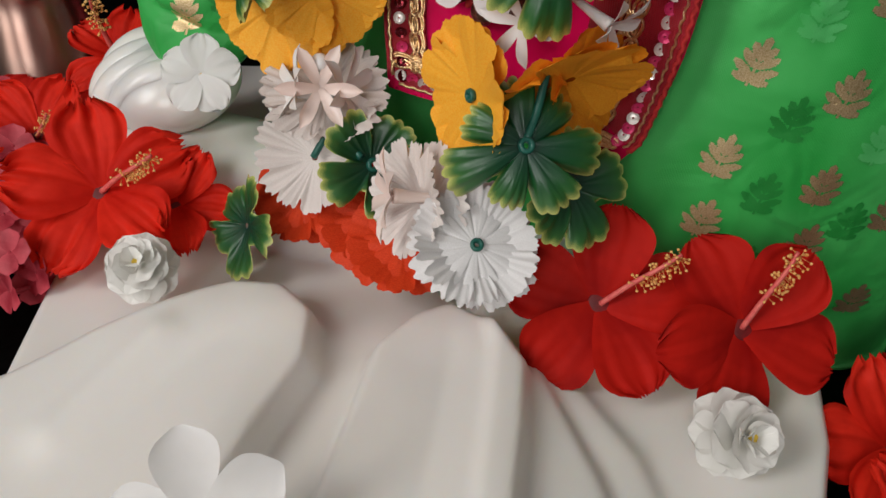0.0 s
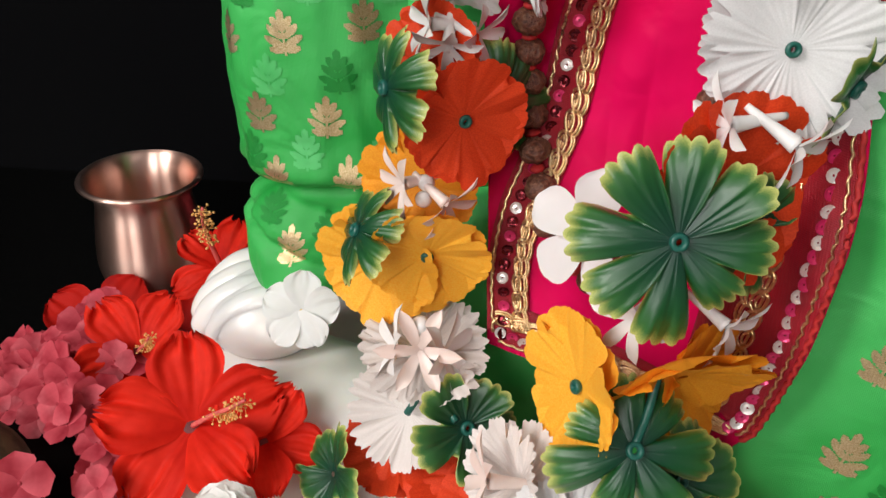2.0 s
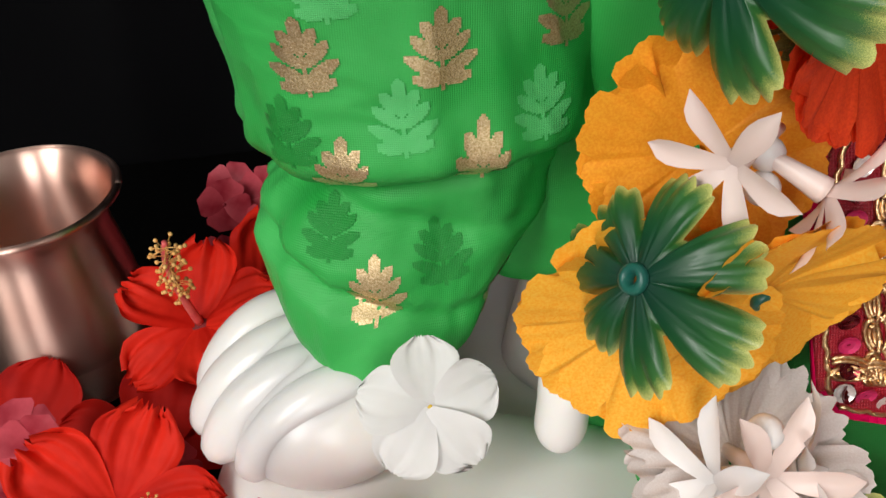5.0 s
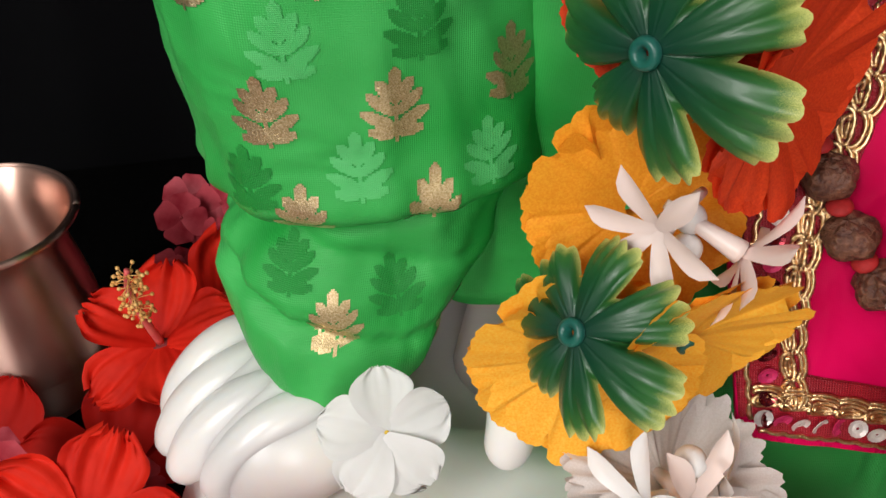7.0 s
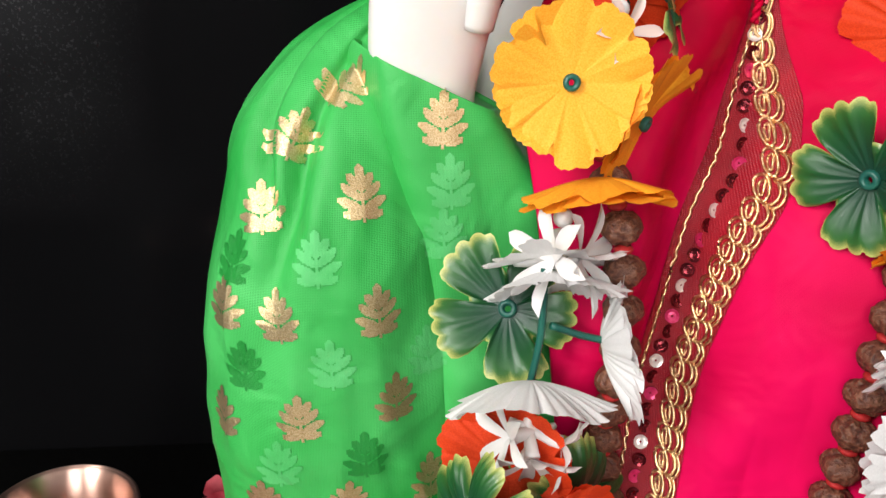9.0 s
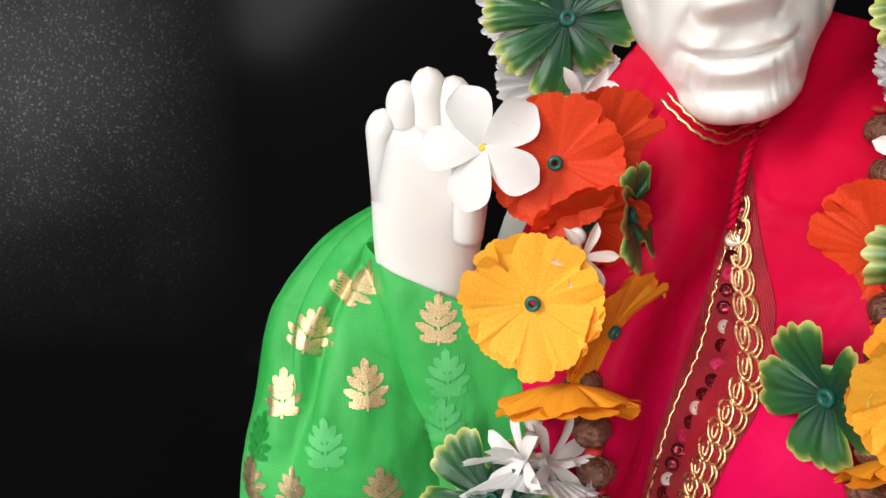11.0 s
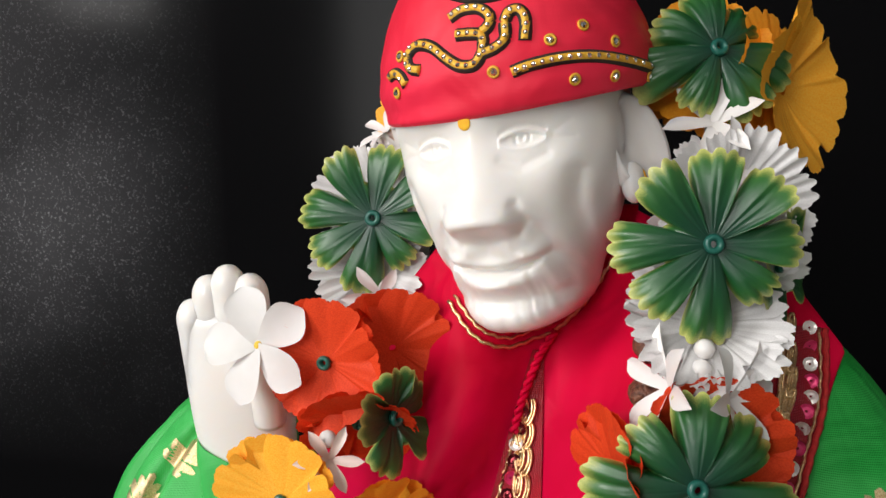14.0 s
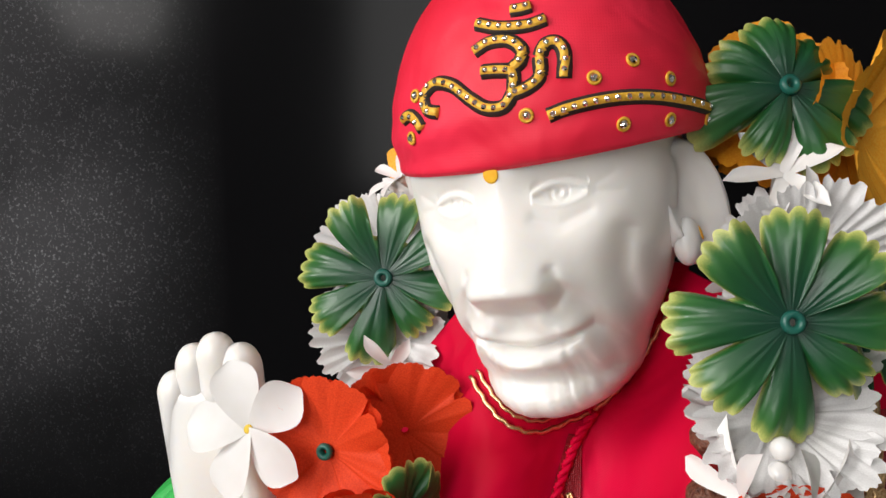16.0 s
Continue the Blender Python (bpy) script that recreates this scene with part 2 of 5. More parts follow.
# ---- building helpers ----
def mesh_of(name, verts, faces, mat, smooth=True, uvs=None):
    me = bpy.data.meshes.new(name)
    me.from_pydata([tuple(map(float, v)) for v in verts], [], faces)
    if uvs is not None:
        layer = me.uv_layers.new(name="UVMap")
        idx = np.empty(len(me.loops), np.int32)
        me.loops.foreach_get("vertex_index", idx)
        layer.data.foreach_set("uv", np.asarray(uvs, np.float32)[idx].ravel())
    me.materials.append(mat)
    if smooth:
        me.polygons.foreach_set("use_smooth", [True] * len(me.polygons))
    me.update()
    return me


def child(name, me, parent, label="", m=None):
    o = new(name, me)
    o.parent = parent
    if m is not None:
        o.matrix_basis = m
    if label:
        o["label"] = label
    return o


def thing(name, label, category, me=None, m=None, group="", kind=""):
    o = new(name, me)
    if m is not None:
        o.matrix_basis = m
    return tagged(o, label, category, group, kind)


def grid_faces(rows, cols, close_cols=False, offset=0):
    out = []
    last = cols if close_cols else cols - 1
    for r in range(rows - 1):
        for c in range(last):
            d = (c + 1) % cols
            out.append((offset + r * cols + c, offset + r * cols + d, offset + (r + 1) * cols + d, offset + (r + 1) * cols + c))
    return out


def merge(*lists):
    """Several (verts, faces) as one."""
    verts, faces = [], []
    for v, f in lists:
        n = len(verts)
        verts.extend(map(tuple, v))
        faces.extend(tuple(i + n for i in q) for q in f)
    return verts, faces


def smooth_rows(rows, steps):
    """Catmull-Rom through rows of numbers."""
    a = np.array(rows, float)
    p = np.vstack([2 * a[0] - a[1], a, 2 * a[-1] - a[-2]])
    out = []
    for i in range(1, len(p) - 2):
        for s in np.arange(steps) / steps:
            p0, p1, p2, p3 = p[i - 1:i + 3]
            out.append(0.5 * (2 * p1 + (p2 - p0) * s + (2 * p0 - 5 * p1 + 4 * p2 - p3) * s * s + (3 * p1 - p0 - 3 * p2 + p3) * s ** 3))
    out.append(a[-1])
    return np.array(out)


def loft(rows, steps, around, power=2.0, wobble=None):
    """Rounded sections (z, cx, cy, rx, ry) joined into a closed skin."""
    secs = smooth_rows(rows, steps)
    verts = []
    for k, (z, cx, cy, rx, ry) in enumerate(secs):
        for i in range(around):
            a = 2 * math.pi * i / around
            c, s = math.cos(a), math.sin(a)
            q = (abs(c) ** power + abs(s) ** power) ** (-1 / power)
            w = 1.0 if wobble is None else 1 + wobble(a, z)
            verts.append((cx + rx * q * c * w, cy + ry * q * s * w, z))
    faces = grid_faces(len(secs), around, True)
    n = len(verts)
    verts += [(secs[0][1], secs[0][2], secs[0][0]), (secs[-1][1], secs[-1][2], secs[-1][0])]
    for i in range(around):
        j = (i + 1) % around
        faces.append((n, j, i))
        faces.append((n + 1, n - around + i, n - around + j))
    return verts, faces


def blob(center, radii, turn=(0, 0, 0), seg=24, rings=16, bend=None):
    """An ellipsoid, turned by degrees; bend may move its points."""
    m = pose(*center, *turn)
    verts = []
    for r in range(rings + 1):
        th = math.pi * r / rings
        for s in range(seg):
            ph = 2 * math.pi * s / seg
            v = Vector((radii[0] * math.sin(th) * math.cos(ph), radii[1] * math.sin(th) * math.sin(ph), radii[2] * math.cos(th)))
            if bend:
                v = bend(v)
            verts.append(m @ v)
    return verts, grid_faces(rings + 1, seg, True)


def tube(points, radius, sides=8, steps=6, closed=False, taper=None):
    """A round cord along a smooth line."""
    path = [Vector(p) for p in (smooth_rows(points, steps) if steps > 1 else points)]
    verts, n = [], len(path)
    up = Vector((0.13, 0.21, 0.97)).normalized()
    for i, p in enumerate(path):
        d = (path[min(i + 1, n - 1)] - path[max(i - 1, 0)]).normalized()
        a = d.cross(up)
        a = a.normalized() if a.length > 1e-4 else d.orthogonal().normalized()
        b = d.cross(a)
        r = radius * (taper(i / max(n - 1, 1)) if taper else 1)
        for s in range(sides):
            t = 2 * math.pi * s / sides
            verts.append(p + a * (r * math.cos(t)) + b * (r * math.sin(t)))
    faces = grid_faces(n, sides, True)
    faces += [tuple(range(sides))[::-1], tuple(range((n - 1) * sides, n * sides))]
    return verts, faces


def facing(pos, az, el, spin=0.0, scale=1.0):
    """A pose at pos whose own z points out at az degrees from -y towards +x, el degrees up."""
    a, e = radians(az), radians(el)
    n = Vector((math.sin(a) * math.cos(e), -math.cos(a) * math.cos(e), math.sin(e)))
    q = n.to_track_quat("Z", "Y").to_matrix().to_4x4()
    return Matrix.Translation(pos) @ q @ pose(0, 0, 0, 0, 0, spin) @ Matrix.Scale(scale, 4)


def trilin(table, xs, zs, x, z):
    """Smooth lookup in a small table by x and z."""
    def row(k):
        return np.interp(x, xs, table[k])
    zi = np.interp(z, zs, range(len(zs)))
    k = int(min(math.floor(zi), len(zs) - 2))
    f = zi - k
    f = f * f * (3 - 2 * f) * 0.5 + f * 0.5
    return row(k) * (1 - f) + row(k + 1) * f


# ---- the niche and the room round it ----
def box_mesh(name, lo, hi, mat, bevel=0.0):
    bm = bmesh.new()
    bmesh.ops.create_cube(bm, size=1.0)
    for v in bm.verts:
        v.co = Vector([l + (c + 0.5) * (h - l) for c, l, h in zip(v.co, lo, hi)])
    if bevel:
        bmesh.ops.bevel(bm, geom=bm.edges[:], offset=bevel, segments=3, affect="EDGES")
    me = bpy.data.meshes.new(name)
    bm.to_mesh(me)
    bm.free()
    me.materials.append(mat)
    return me


WALL_Y = 0.93
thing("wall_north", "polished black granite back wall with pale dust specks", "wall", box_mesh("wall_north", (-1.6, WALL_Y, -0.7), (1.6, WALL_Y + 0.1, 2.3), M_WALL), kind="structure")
thing("platform", "black granite altar shelf under the statue", "shelf", box_mesh("platform", (-1.6, -0.12, -0.7), (1.6, WALL_Y, 0.0), M_STONE_FLOOR, 0.004), kind="structure")
thing("floor", "dark floor of the room before the altar", "floor", box_mesh("floor", (-1.6, -1.7, -0.8), (1.6, -0.12, -0.7), M_PLASTER), kind="structure")
thing("wall_south", "plain brown plaster wall behind the camera", "wall", box_mesh("wall_south", (-1.6, -1.7, -0.7), (1.6, -1.6, 2.3), M_PLASTER), kind="structure")
thing("wall_east", "plain brown plaster side wall", "wall", box_mesh("wall_east", (1.6, -1.7, -0.8), (1.7, WALL_Y + 0.1, 2.3), M_PLASTER), kind="structure")
thing("wall_west", "plain brown plaster side wall", "wall", box_mesh("wall_west", (-1.7, -1.7, -0.8), (-1.6, WALL_Y + 0.1, 2.3), M_PLASTER), kind="structure")
thing("ceiling", "plain plaster ceiling", "ceiling", box_mesh("ceiling", (-1.7, -1.7, 2.3), (1.7, WALL_Y + 0.1, 2.4), M_PLASTER), kind="structure")

# ---- marble statue: one mesh ----
HEAD = pose(0.0595, 0.5630, 0.6385) @ pose(0, 0, 0, 1, -8.3, -12.3) @ Matrix.Scale(0.985, 4)


def gauss(x, h, cx, ch, sx, sh):
    return math.exp(-((x - cx) / sx) ** 2 / 2 - ((h - ch) / sh) ** 2 / 2)


def line_dist(x, h, pts):
    best = 9.0
    for (ax, ah), (bx, bh) in zip(pts, pts[1:]):
        dx, dh = bx - ax, bh - ah
        t = max(0, min(1, ((x - ax) * dx + (h - ah) * dh) / (dx * dx + dh * dh)))
        best = min(best, math.hypot(x - ax - t * dx, h - ah - t * dh))
    return best


def groove(x, h, pts, width):
    d = line_dist(x, h, pts) / width
    return math.exp(-d * d / 2)


def face_relief(x, h):
    """How far the face stands out at x across and h above the eye line, metres."""
    ax = abs(x)
    d = 0.0022 * gauss(ax, h, 0.021, 0.0125, 0.014, 0.0048)
    d -= 0.0068 * gauss(ax, h, 0.0210, 0.000, 0.0115, 0.0072)
    d += 0.0048 * gauss(ax, h, 0.0212, -0.0012, 0.0080, 0.0050)
    q = (ax - 0.0210) / 0.0096
    if abs(q) < 1:
        up, low = 0.0030 * (1 - q * q) - 0.0012, -0.0028 * (1 - q * q) - 0.0012
        open_eye = 1 / (1 + math.exp(-(up - h) / 0.00025)) / (1 + math.exp(-(h - low) / 0.00025)) * (1 - abs(q) ** 6)
        d -= 0.0014 * open_eye
        ring = math.hypot(ax - 0.0205, h + 0.0008)
        d -= open_eye * (0.0010 * math.exp(-((ring - 0.0030) / 0.0006) ** 2) + 0.0012 * math.exp(-(ring / 0.0013) ** 2))
        d += 0.0007 * math.exp(-((h - up - 0.0010) / 0.0008) ** 2) + 0.0005 * math.exp(-((h - low + 0.0010) / 0.0009) ** 2)
        d -= 0.0010 * math.exp(-((h - up - 0.0032) / 0.0009) ** 2)
    d -= 0.0008 * groove(ax, h, [(0.012, -0.0090), (0.020, -0.0125), (0.030, -0.0085)], 0.0016)
    d -= 0.0005 * groove(ax, h, [(0.033, 0.0005), (0.040, 0.0045)], 0.0009) + 0.0005 * groove(ax, h, [(0.033, -0.002), (0.041, -0.003)], 0.0009)
    run = max(0.0, min(1.0, (0.014 - h) / 0.046))
    if -0.054 < h < 0.03:
        amp = 0.0024 + 0.0105 * run ** 1.3
        fall = 1.0 if h > -0.0335 else math.exp(-((h + 0.0335) / 0.0066) ** 2)
        rise = 1.0 if h < 0.008 else math.exp(-((h - 0.008) / 0.012) ** 2)
        d += amp * fall * rise * math.exp(-(x / (0.0090 + 0.0036 * run)) ** 2 / 2)
    d += 0.0048 * gauss(x, h, 0, -0.0335, 0.0090, 0.0072)
    d += 0.0050 * gauss(ax, h, 0.0138, -0.0350, 0.0052, 0.0060)
    d -= 0.0020 * groove(ax, h, [(0.0165, -0.028), (0.0192, -0.036), (0.0155, -0.0415)], 0.0015)
    d += 0.0036 * gauss(ax, h, 0.033, -0.019, 0.011, 0.010)
    d -= 0.0018 * gauss(ax, h, 0.042, -0.047, 0.008, 0.016)
    d += 0.0026 * gauss(ax, h, 0.028, -0.043, 0.009, 0.009)
    d -= 0.0020 * groove(ax, h, [(0.0192, -0.036), (0.0265, -0.048), (0.0300, -0.060), (0.0285, -0.072)], 0.0026)
    d -= 0.0030 * groove(ax, h, [(0.041, -0.018), (0.0370, -0.034), (0.0400, -0.056), (0.0350, -0.078)], 0.0026)
    d += 0.0016 * groove(ax, h, [(0.0440, -0.026), (0.0425, -0.045), (0.0435, -0.062)], 0.0026)
    # drooping moustache, full lips, bearded chin
    d += 0.0036 * gauss(x, h, 0, -0.0490, 0.019, 0.0055) + 0.0022 * groove(ax, h, [(0.010, -0.048), (0.021, -0.055), (0.0255, -0.066)], 0.0030)
    d -= 0.0010 * gauss(x, h, 0, -0.0455, 0.0024, 0.0035)
    smile = -0.0585 + 10.0 * x * x
    if ax < 0.026:
        edge = 1 - (ax / 0.026) ** 4
        d -= 0.0044 * edge * math.exp(-((h - smile) / 0.0013) ** 2 / 2)
        d += 0.0022 * edge * math.exp(-((h - smile - 0.0036) / 0.0022) ** 2 / 2)
        d += 0.0072 * edge * math.exp(-((h - smile + 0.0058 + 2 * x * x) / 0.0036) ** 2 / 2) * math.exp(-(x / 0.019) ** 2)
    d -= 0.0024 * gauss(ax, h, 0.0250, -0.0530, 0.0022, 0.0030)
    d -= 0.0030 * gauss(x, h, 0, -0.0735, 0.016, 0.0032)
    d += 0.0052 * gauss(x, h, 0, -0.0840, 0.019, 0.0085)
    d -= 0.0012 * gauss(x, h, 0, -0.0890, 0.0020, 0.0060)
    if h < -0.042:
        strand = noise.noise(Vector((x * 420 + h * 60, h * 90, 1)))
        d += (0.0004 * strand + 0.0002 * math.sin(ax * 1100 + h * 200)) * min(1, (-0.042 - h) / 0.02) * min(1, ax / 0.014)
    return d


def head_skin():
    # height, half width, front, back
    secs = smooth_rows([(-0.0905, 0.006, 0.030, -0.010), (-0.0885, 0.021, 0.041, 0.006), (-0.080, 0.0310, 0.047, 0.020), (-0.065, 0.0365, 0.0500, 0.034), (-0.045, 0.0460, 0.0535, 0.048),
                        (-0.020, 0.0530, 0.0570, 0.060), (0.0, 0.0555, 0.0580, 0.064), (0.025, 0.0570, 0.0600, 0.066), (0.050, 0.0540, 0.0560, 0.062), (0.070, 0.044, 0.045, 0.050), (0.083, 0.026, 0.027, 0.030), (0.087, 0.002, 0.002, 0.002)], 24)
    turns = list(np.linspace(0, math.pi, 81)[:-1]) + list(np.linspace(math.pi, 2 * math.pi, 421)[:-1])
    verts, around = [], len(turns)
    for h, w, f, b in secs:
        for a in turns:
            c, s = math.cos(a), math.sin(a)
            p = 2.25
            q = (abs(c) ** p + abs(s) ** p) ** (-1 / p)
            x = w * q * c
            if s < 0:
                y = f * q * s
                side = min(1.0, -s / 0.35)
                y -= 1.15 * (face_relief(x, h) if h < 0.045 else 0.0) * side
            else:
                y = b * q * s
            verts.append(HEAD @ Vector((x, y, h)))
    return verts, grid_faces(len(secs), around, True)


def ear(side):
    def bend(v):
        rim = (v.y / 0.017) ** 2 + (v.z / 0.024) ** 2
        dip = -0.0060 * math.exp(-(rim / 0.35) ** 2)
        return Vector((v.x + side * (dip + 0.0028 * math.exp(-((rim - 0.75) / 0.16) ** 2)), v.y - 0.25 * (v.z), v.z))
    vs, fs = blob((0, 0, 0), (0.0070, 0.0165, 0.0240), (0, 0, 0), 40, 30, bend)
    m = HEAD @ pose(side * 0.0565, 0.000, -0.013, 0, 0, -side * 34) @ Matrix.Scale(1.14, 4)
    vs = [m @ Vector(v) for v in vs]
    lobe = blob((side * 0.0560, -0.004, -0.029), (0.0058, 0.009, 0.010), (0, 0, 0), 16, 12)
    return merge((vs, fs), ([HEAD @ Vector(v) for v in lobe[0]], lobe[1]))


def raised_hand():
    """The blessing hand: forearm, palm and four upright fingers pressed together, thumb folded over."""
    arm = loft([(0.400, -0.076, 0.566, 0.026, 0.026), (0.455, -0.082, 0.553, 0.0245, 0.022), (0.480, -0.082, 0.545, 0.0265, 0.018), (0.510, -0.080, 0.537, 0.0285, 0.016), (0.530, -0.080, 0.533, 0.0275, 0.0135), (0.546, -0.081, 0.531, 0.0245, 0.011), (0.553, -0.082, 0.531, 0.018, 0.006)], 8, 40, 2.5)
    parts = [arm]
    tip = lambda u: 1.0 if u < 0.72 else max(0.03, max(0.0, 1 - ((u - 0.72) / 0.28) ** 2) ** 0.5)
    for x, top, y in ((-0.1005, 0.558, 0.531), (-0.0905, 0.571, 0.530), (-0.0790, 0.577, 0.528), (-0.0675, 0.573, 0.528)):
        parts.append(tube([(x * 0.97 - 0.002, y + 0.003, top - 0.044), (x * 0.985 - 0.001, y + 0.001, top - 0.029), (x, y - 0.001, top - 0.014), (x, y - 0.004, top)], 0.0088, 16, 8, taper=tip))
    parts.append(tube([(-0.062, 0.531, 0.495), (-0.060, 0.523, 0.515), (-0.061, 0.518, 0.534), (-0.063, 0.516, 0.550)], 0.0084, 16, 8, taper=tip))
    return merge(*parts)


def resting_hand():
    """The lower hand that lies over the knee, its fingers side by side and draped down."""
    parts = [blob((-0.164, 0.512, 0.115), (0.047, 0.043, 0.028), (6, -12, 30), 60, 40)]
    tip = lambda u: 1.0 if u < 0.75 else max(0.05, max(0.0, 1 - ((u - 0.75) / 0.25) ** 2) ** 0.5)
    for (kx, ky), (tx, ty), r in (((-0.180, 0.545), (-0.221, 0.530), 0.0100), ((-0.172, 0.528), (-0.224, 0.513), 0.0105), ((-0.164, 0.512), (-0.219, 0.498), 0.0105), ((-0.156, 0.497), (-0.205, 0.486), 0.0098)):
        parts.append(tube([(kx + 0.012, ky + 0.004, 0.124), (kx - 0.006, ky - 0.002, 0.130), ((kx * 0.45 + tx * 0.55), (ky * 0.45 + ty * 0.55), 0.122), (tx, ty, 0.097)], r * 1.18, 16, 8, taper=tip))
    parts.append(blob((-0.081, 0.466, 0.136), (0.0110, 0.0105, 0.0205), (-24, 10, 0), 24, 18, lambda v: Vector((v.x * (1 - 0.12 * math.cos(v.z * 190)), v.y, v.z))))
    return merge(*parts)


def lap_height(x, y):
    """The carved knees and robe folds of the seat's front, above its slab."""
    def ridge(ax, ay, bx, by, r0, r1):
        dx, dy = bx - ax, by - ay
        t = max(0.0, min(1.0, ((x - ax) * dx + (y - ay) * dy) / (dx * dx + dy * dy)))
        d = math.hypot(x - ax - t * dx, y - ay - t * dy) / (r0 + (r1 - r0) * t)
        return math.sqrt(max(0.0, 1 - d ** 3.2))
    def fold(pts, rise, reach, drop):
        """A drape that swells towards a creased edge and falls off beyond it; its cloth lies to the right of the way along pts."""
        best, side = 9.0, 1.0
        for (ax, ay), (bx, by) in zip(pts, pts[1:]):
            dx, dy = bx - ax, by - ay
            t = max(0.0, min(1.0, ((x - ax) * dx + (y - ay) * dy) / (dx * dx + dy * dy)))
            d = math.hypot(x - ax - t * dx, y - ay - t * dy)
            if d < best:
                best, side = d, 1.0 if dx * (y - ay) - dy * (x - ax) < 0 else -1.0
        s = best * side
        return rise * (0.6 + 0.4 * math.exp(-(s / reach) ** 2) if s > 0 else math.exp(-(s / drop) ** 2))
    z = 0.055 + 0.017 * math.exp(-((x + 0.03) / 0.13) ** 4 - max(0.0, (y - 0.30) / 0.06) ** 2)
    z += fold([(-0.30, 0.235), (-0.206, 0.279), (-0.168, 0.308), (-0.132, 0.326), (-0.100, 0.340), (-0.073, 0.336), (-0.055, 0.311), (-0.055, 0.278), (-0.074, 0.236), (-0.092, 0.190), (-0.14, 0.05)], 0.021, 0.050, 0.0045)
    z += 0.004 * math.exp(-(line_dist(x, y, [(-0.172, 0.242), (-0.133, 0.298)]) / 0.012) ** 2)
    z += fold([(-0.075, 0.05), (-0.040, 0.199), (-0.017, 0.286), (0.004, 0.309), (0.022, 0.318), (0.044, 0.301), (0.056, 0.274), (0.051, 0.235), (0.042, 0.190), (0.01, 0.05)], 0.020, 0.045, 0.0045)
    z += 0.5 * fold([(0.000, 0.05), (0.030, 0.20), (0.045, 0.285), (0.041, 0.318), (0.063, 0.286), (0.076, 0.249), (0.086, 0.219), (0.092, 0.190), (0.09, 0.05)], 0.010, 0.024, 0.004)
    z += 0.5 * fold([(0.05, 0.05), (0.060, 0.20), (0.066, 0.28), (0.069, 0.300), (0.095, 0.259), (0.109, 0.235), (0.117, 0.190), (0.12, 0.05)], 0.008, 0.020, 0.007)
    z = max(z, 0.050 + 0.045 * ridge(-0.17, 0.49, -0.03, 0.44, 0.060, 0.055))
    return z


def seat():
    n, m = 190, 220
    x0, y0, y1 = -0.222, 0.05, 0.66
    ends = [float(np.interp(y0 + (y1 - y0) * j / m, (0.05, 0.12, 0.196, 0.25, 0.29), (0.105, 0.150, 0.196, 0.221, 0.232))) for j in range(m + 1)]
    grid = np.array([[lap_height(x0 + (ends[j] - x0) * i / n, y0 + (y1 - y0) * j / m) for i in range(n + 1)] for j in range(m + 1)])
    for _ in range(1):
        g = np.pad(grid, 1, mode="edge")
        grid = (g[1:-1, 1:-1] * 2 + g[:-2, 1:-1] + g[2:, 1:-1] + g[1:-1, :-2] + g[1:-1, 2:]) / 6
    verts = []
    for j in range(m + 1):
        for i in range(n + 1):
            x, y = x0 + (ends[j] - x0) * i / n, y0 + (y1 - y0) * j / m
            e = min(i, n - i, j, m - j)
            verts.append((x, y, grid[j, i] - (0.006 if e == 0 else 0.002 if e == 1 else 0)))
    faces = grid_faces(m + 1, n + 1)
    edge = [j for j in range(n)] + [n + j * (n + 1) for j in range(m)] + [m * (n + 1) + n - i for i in range(n)] + [(m - j) * (n + 1) for j in range(m)]
    base = len(verts)
    verts += [(verts[i][0], verts[i][1], 0.0) for i in edge]
    k = len(edge)
    for i in range(k):
        j = (i + 1) % k
        faces.append((edge[i], base + i, base + j, edge[j]))
    faces.append(tuple(range(base, base + k)))
    return verts, faces


torso = loft([(0.04, 0.03, 0.57, 0.11, 0.06), (0.20, 0.045, 0.59, 0.090, 0.055), (0.35, 0.05, 0.60, 0.11, 0.075), (0.47, 0.055, 0.605, 0.10, 0.055), (0.525, 0.06, 0.60, 0.075, 0.045), (0.545, 0.064, 0.59, 0.035, 0.035), (0.60, 0.066, 0.58, 0.03, 0.03)], 5, 40)
sv, sf = merge(head_skin(), ear(1), ear(-1), raised_hand(), resting_hand(), seat(), torso)
STATUE_ME = mesh_of("marble_statue", sv, sf, M_MARBLE)
statue = thing("marble_statue", "polished white marble statue seated on a carved marble base", "statue", STATUE_ME)

# ---- clothes ----
from mathutils.bvhtree import BVHTree


def bvh_of(me):
    return BVHTree.FromPolygons([v.co.copy() for v in me.vertices], [tuple(p.vertices) for p in me.polygons])


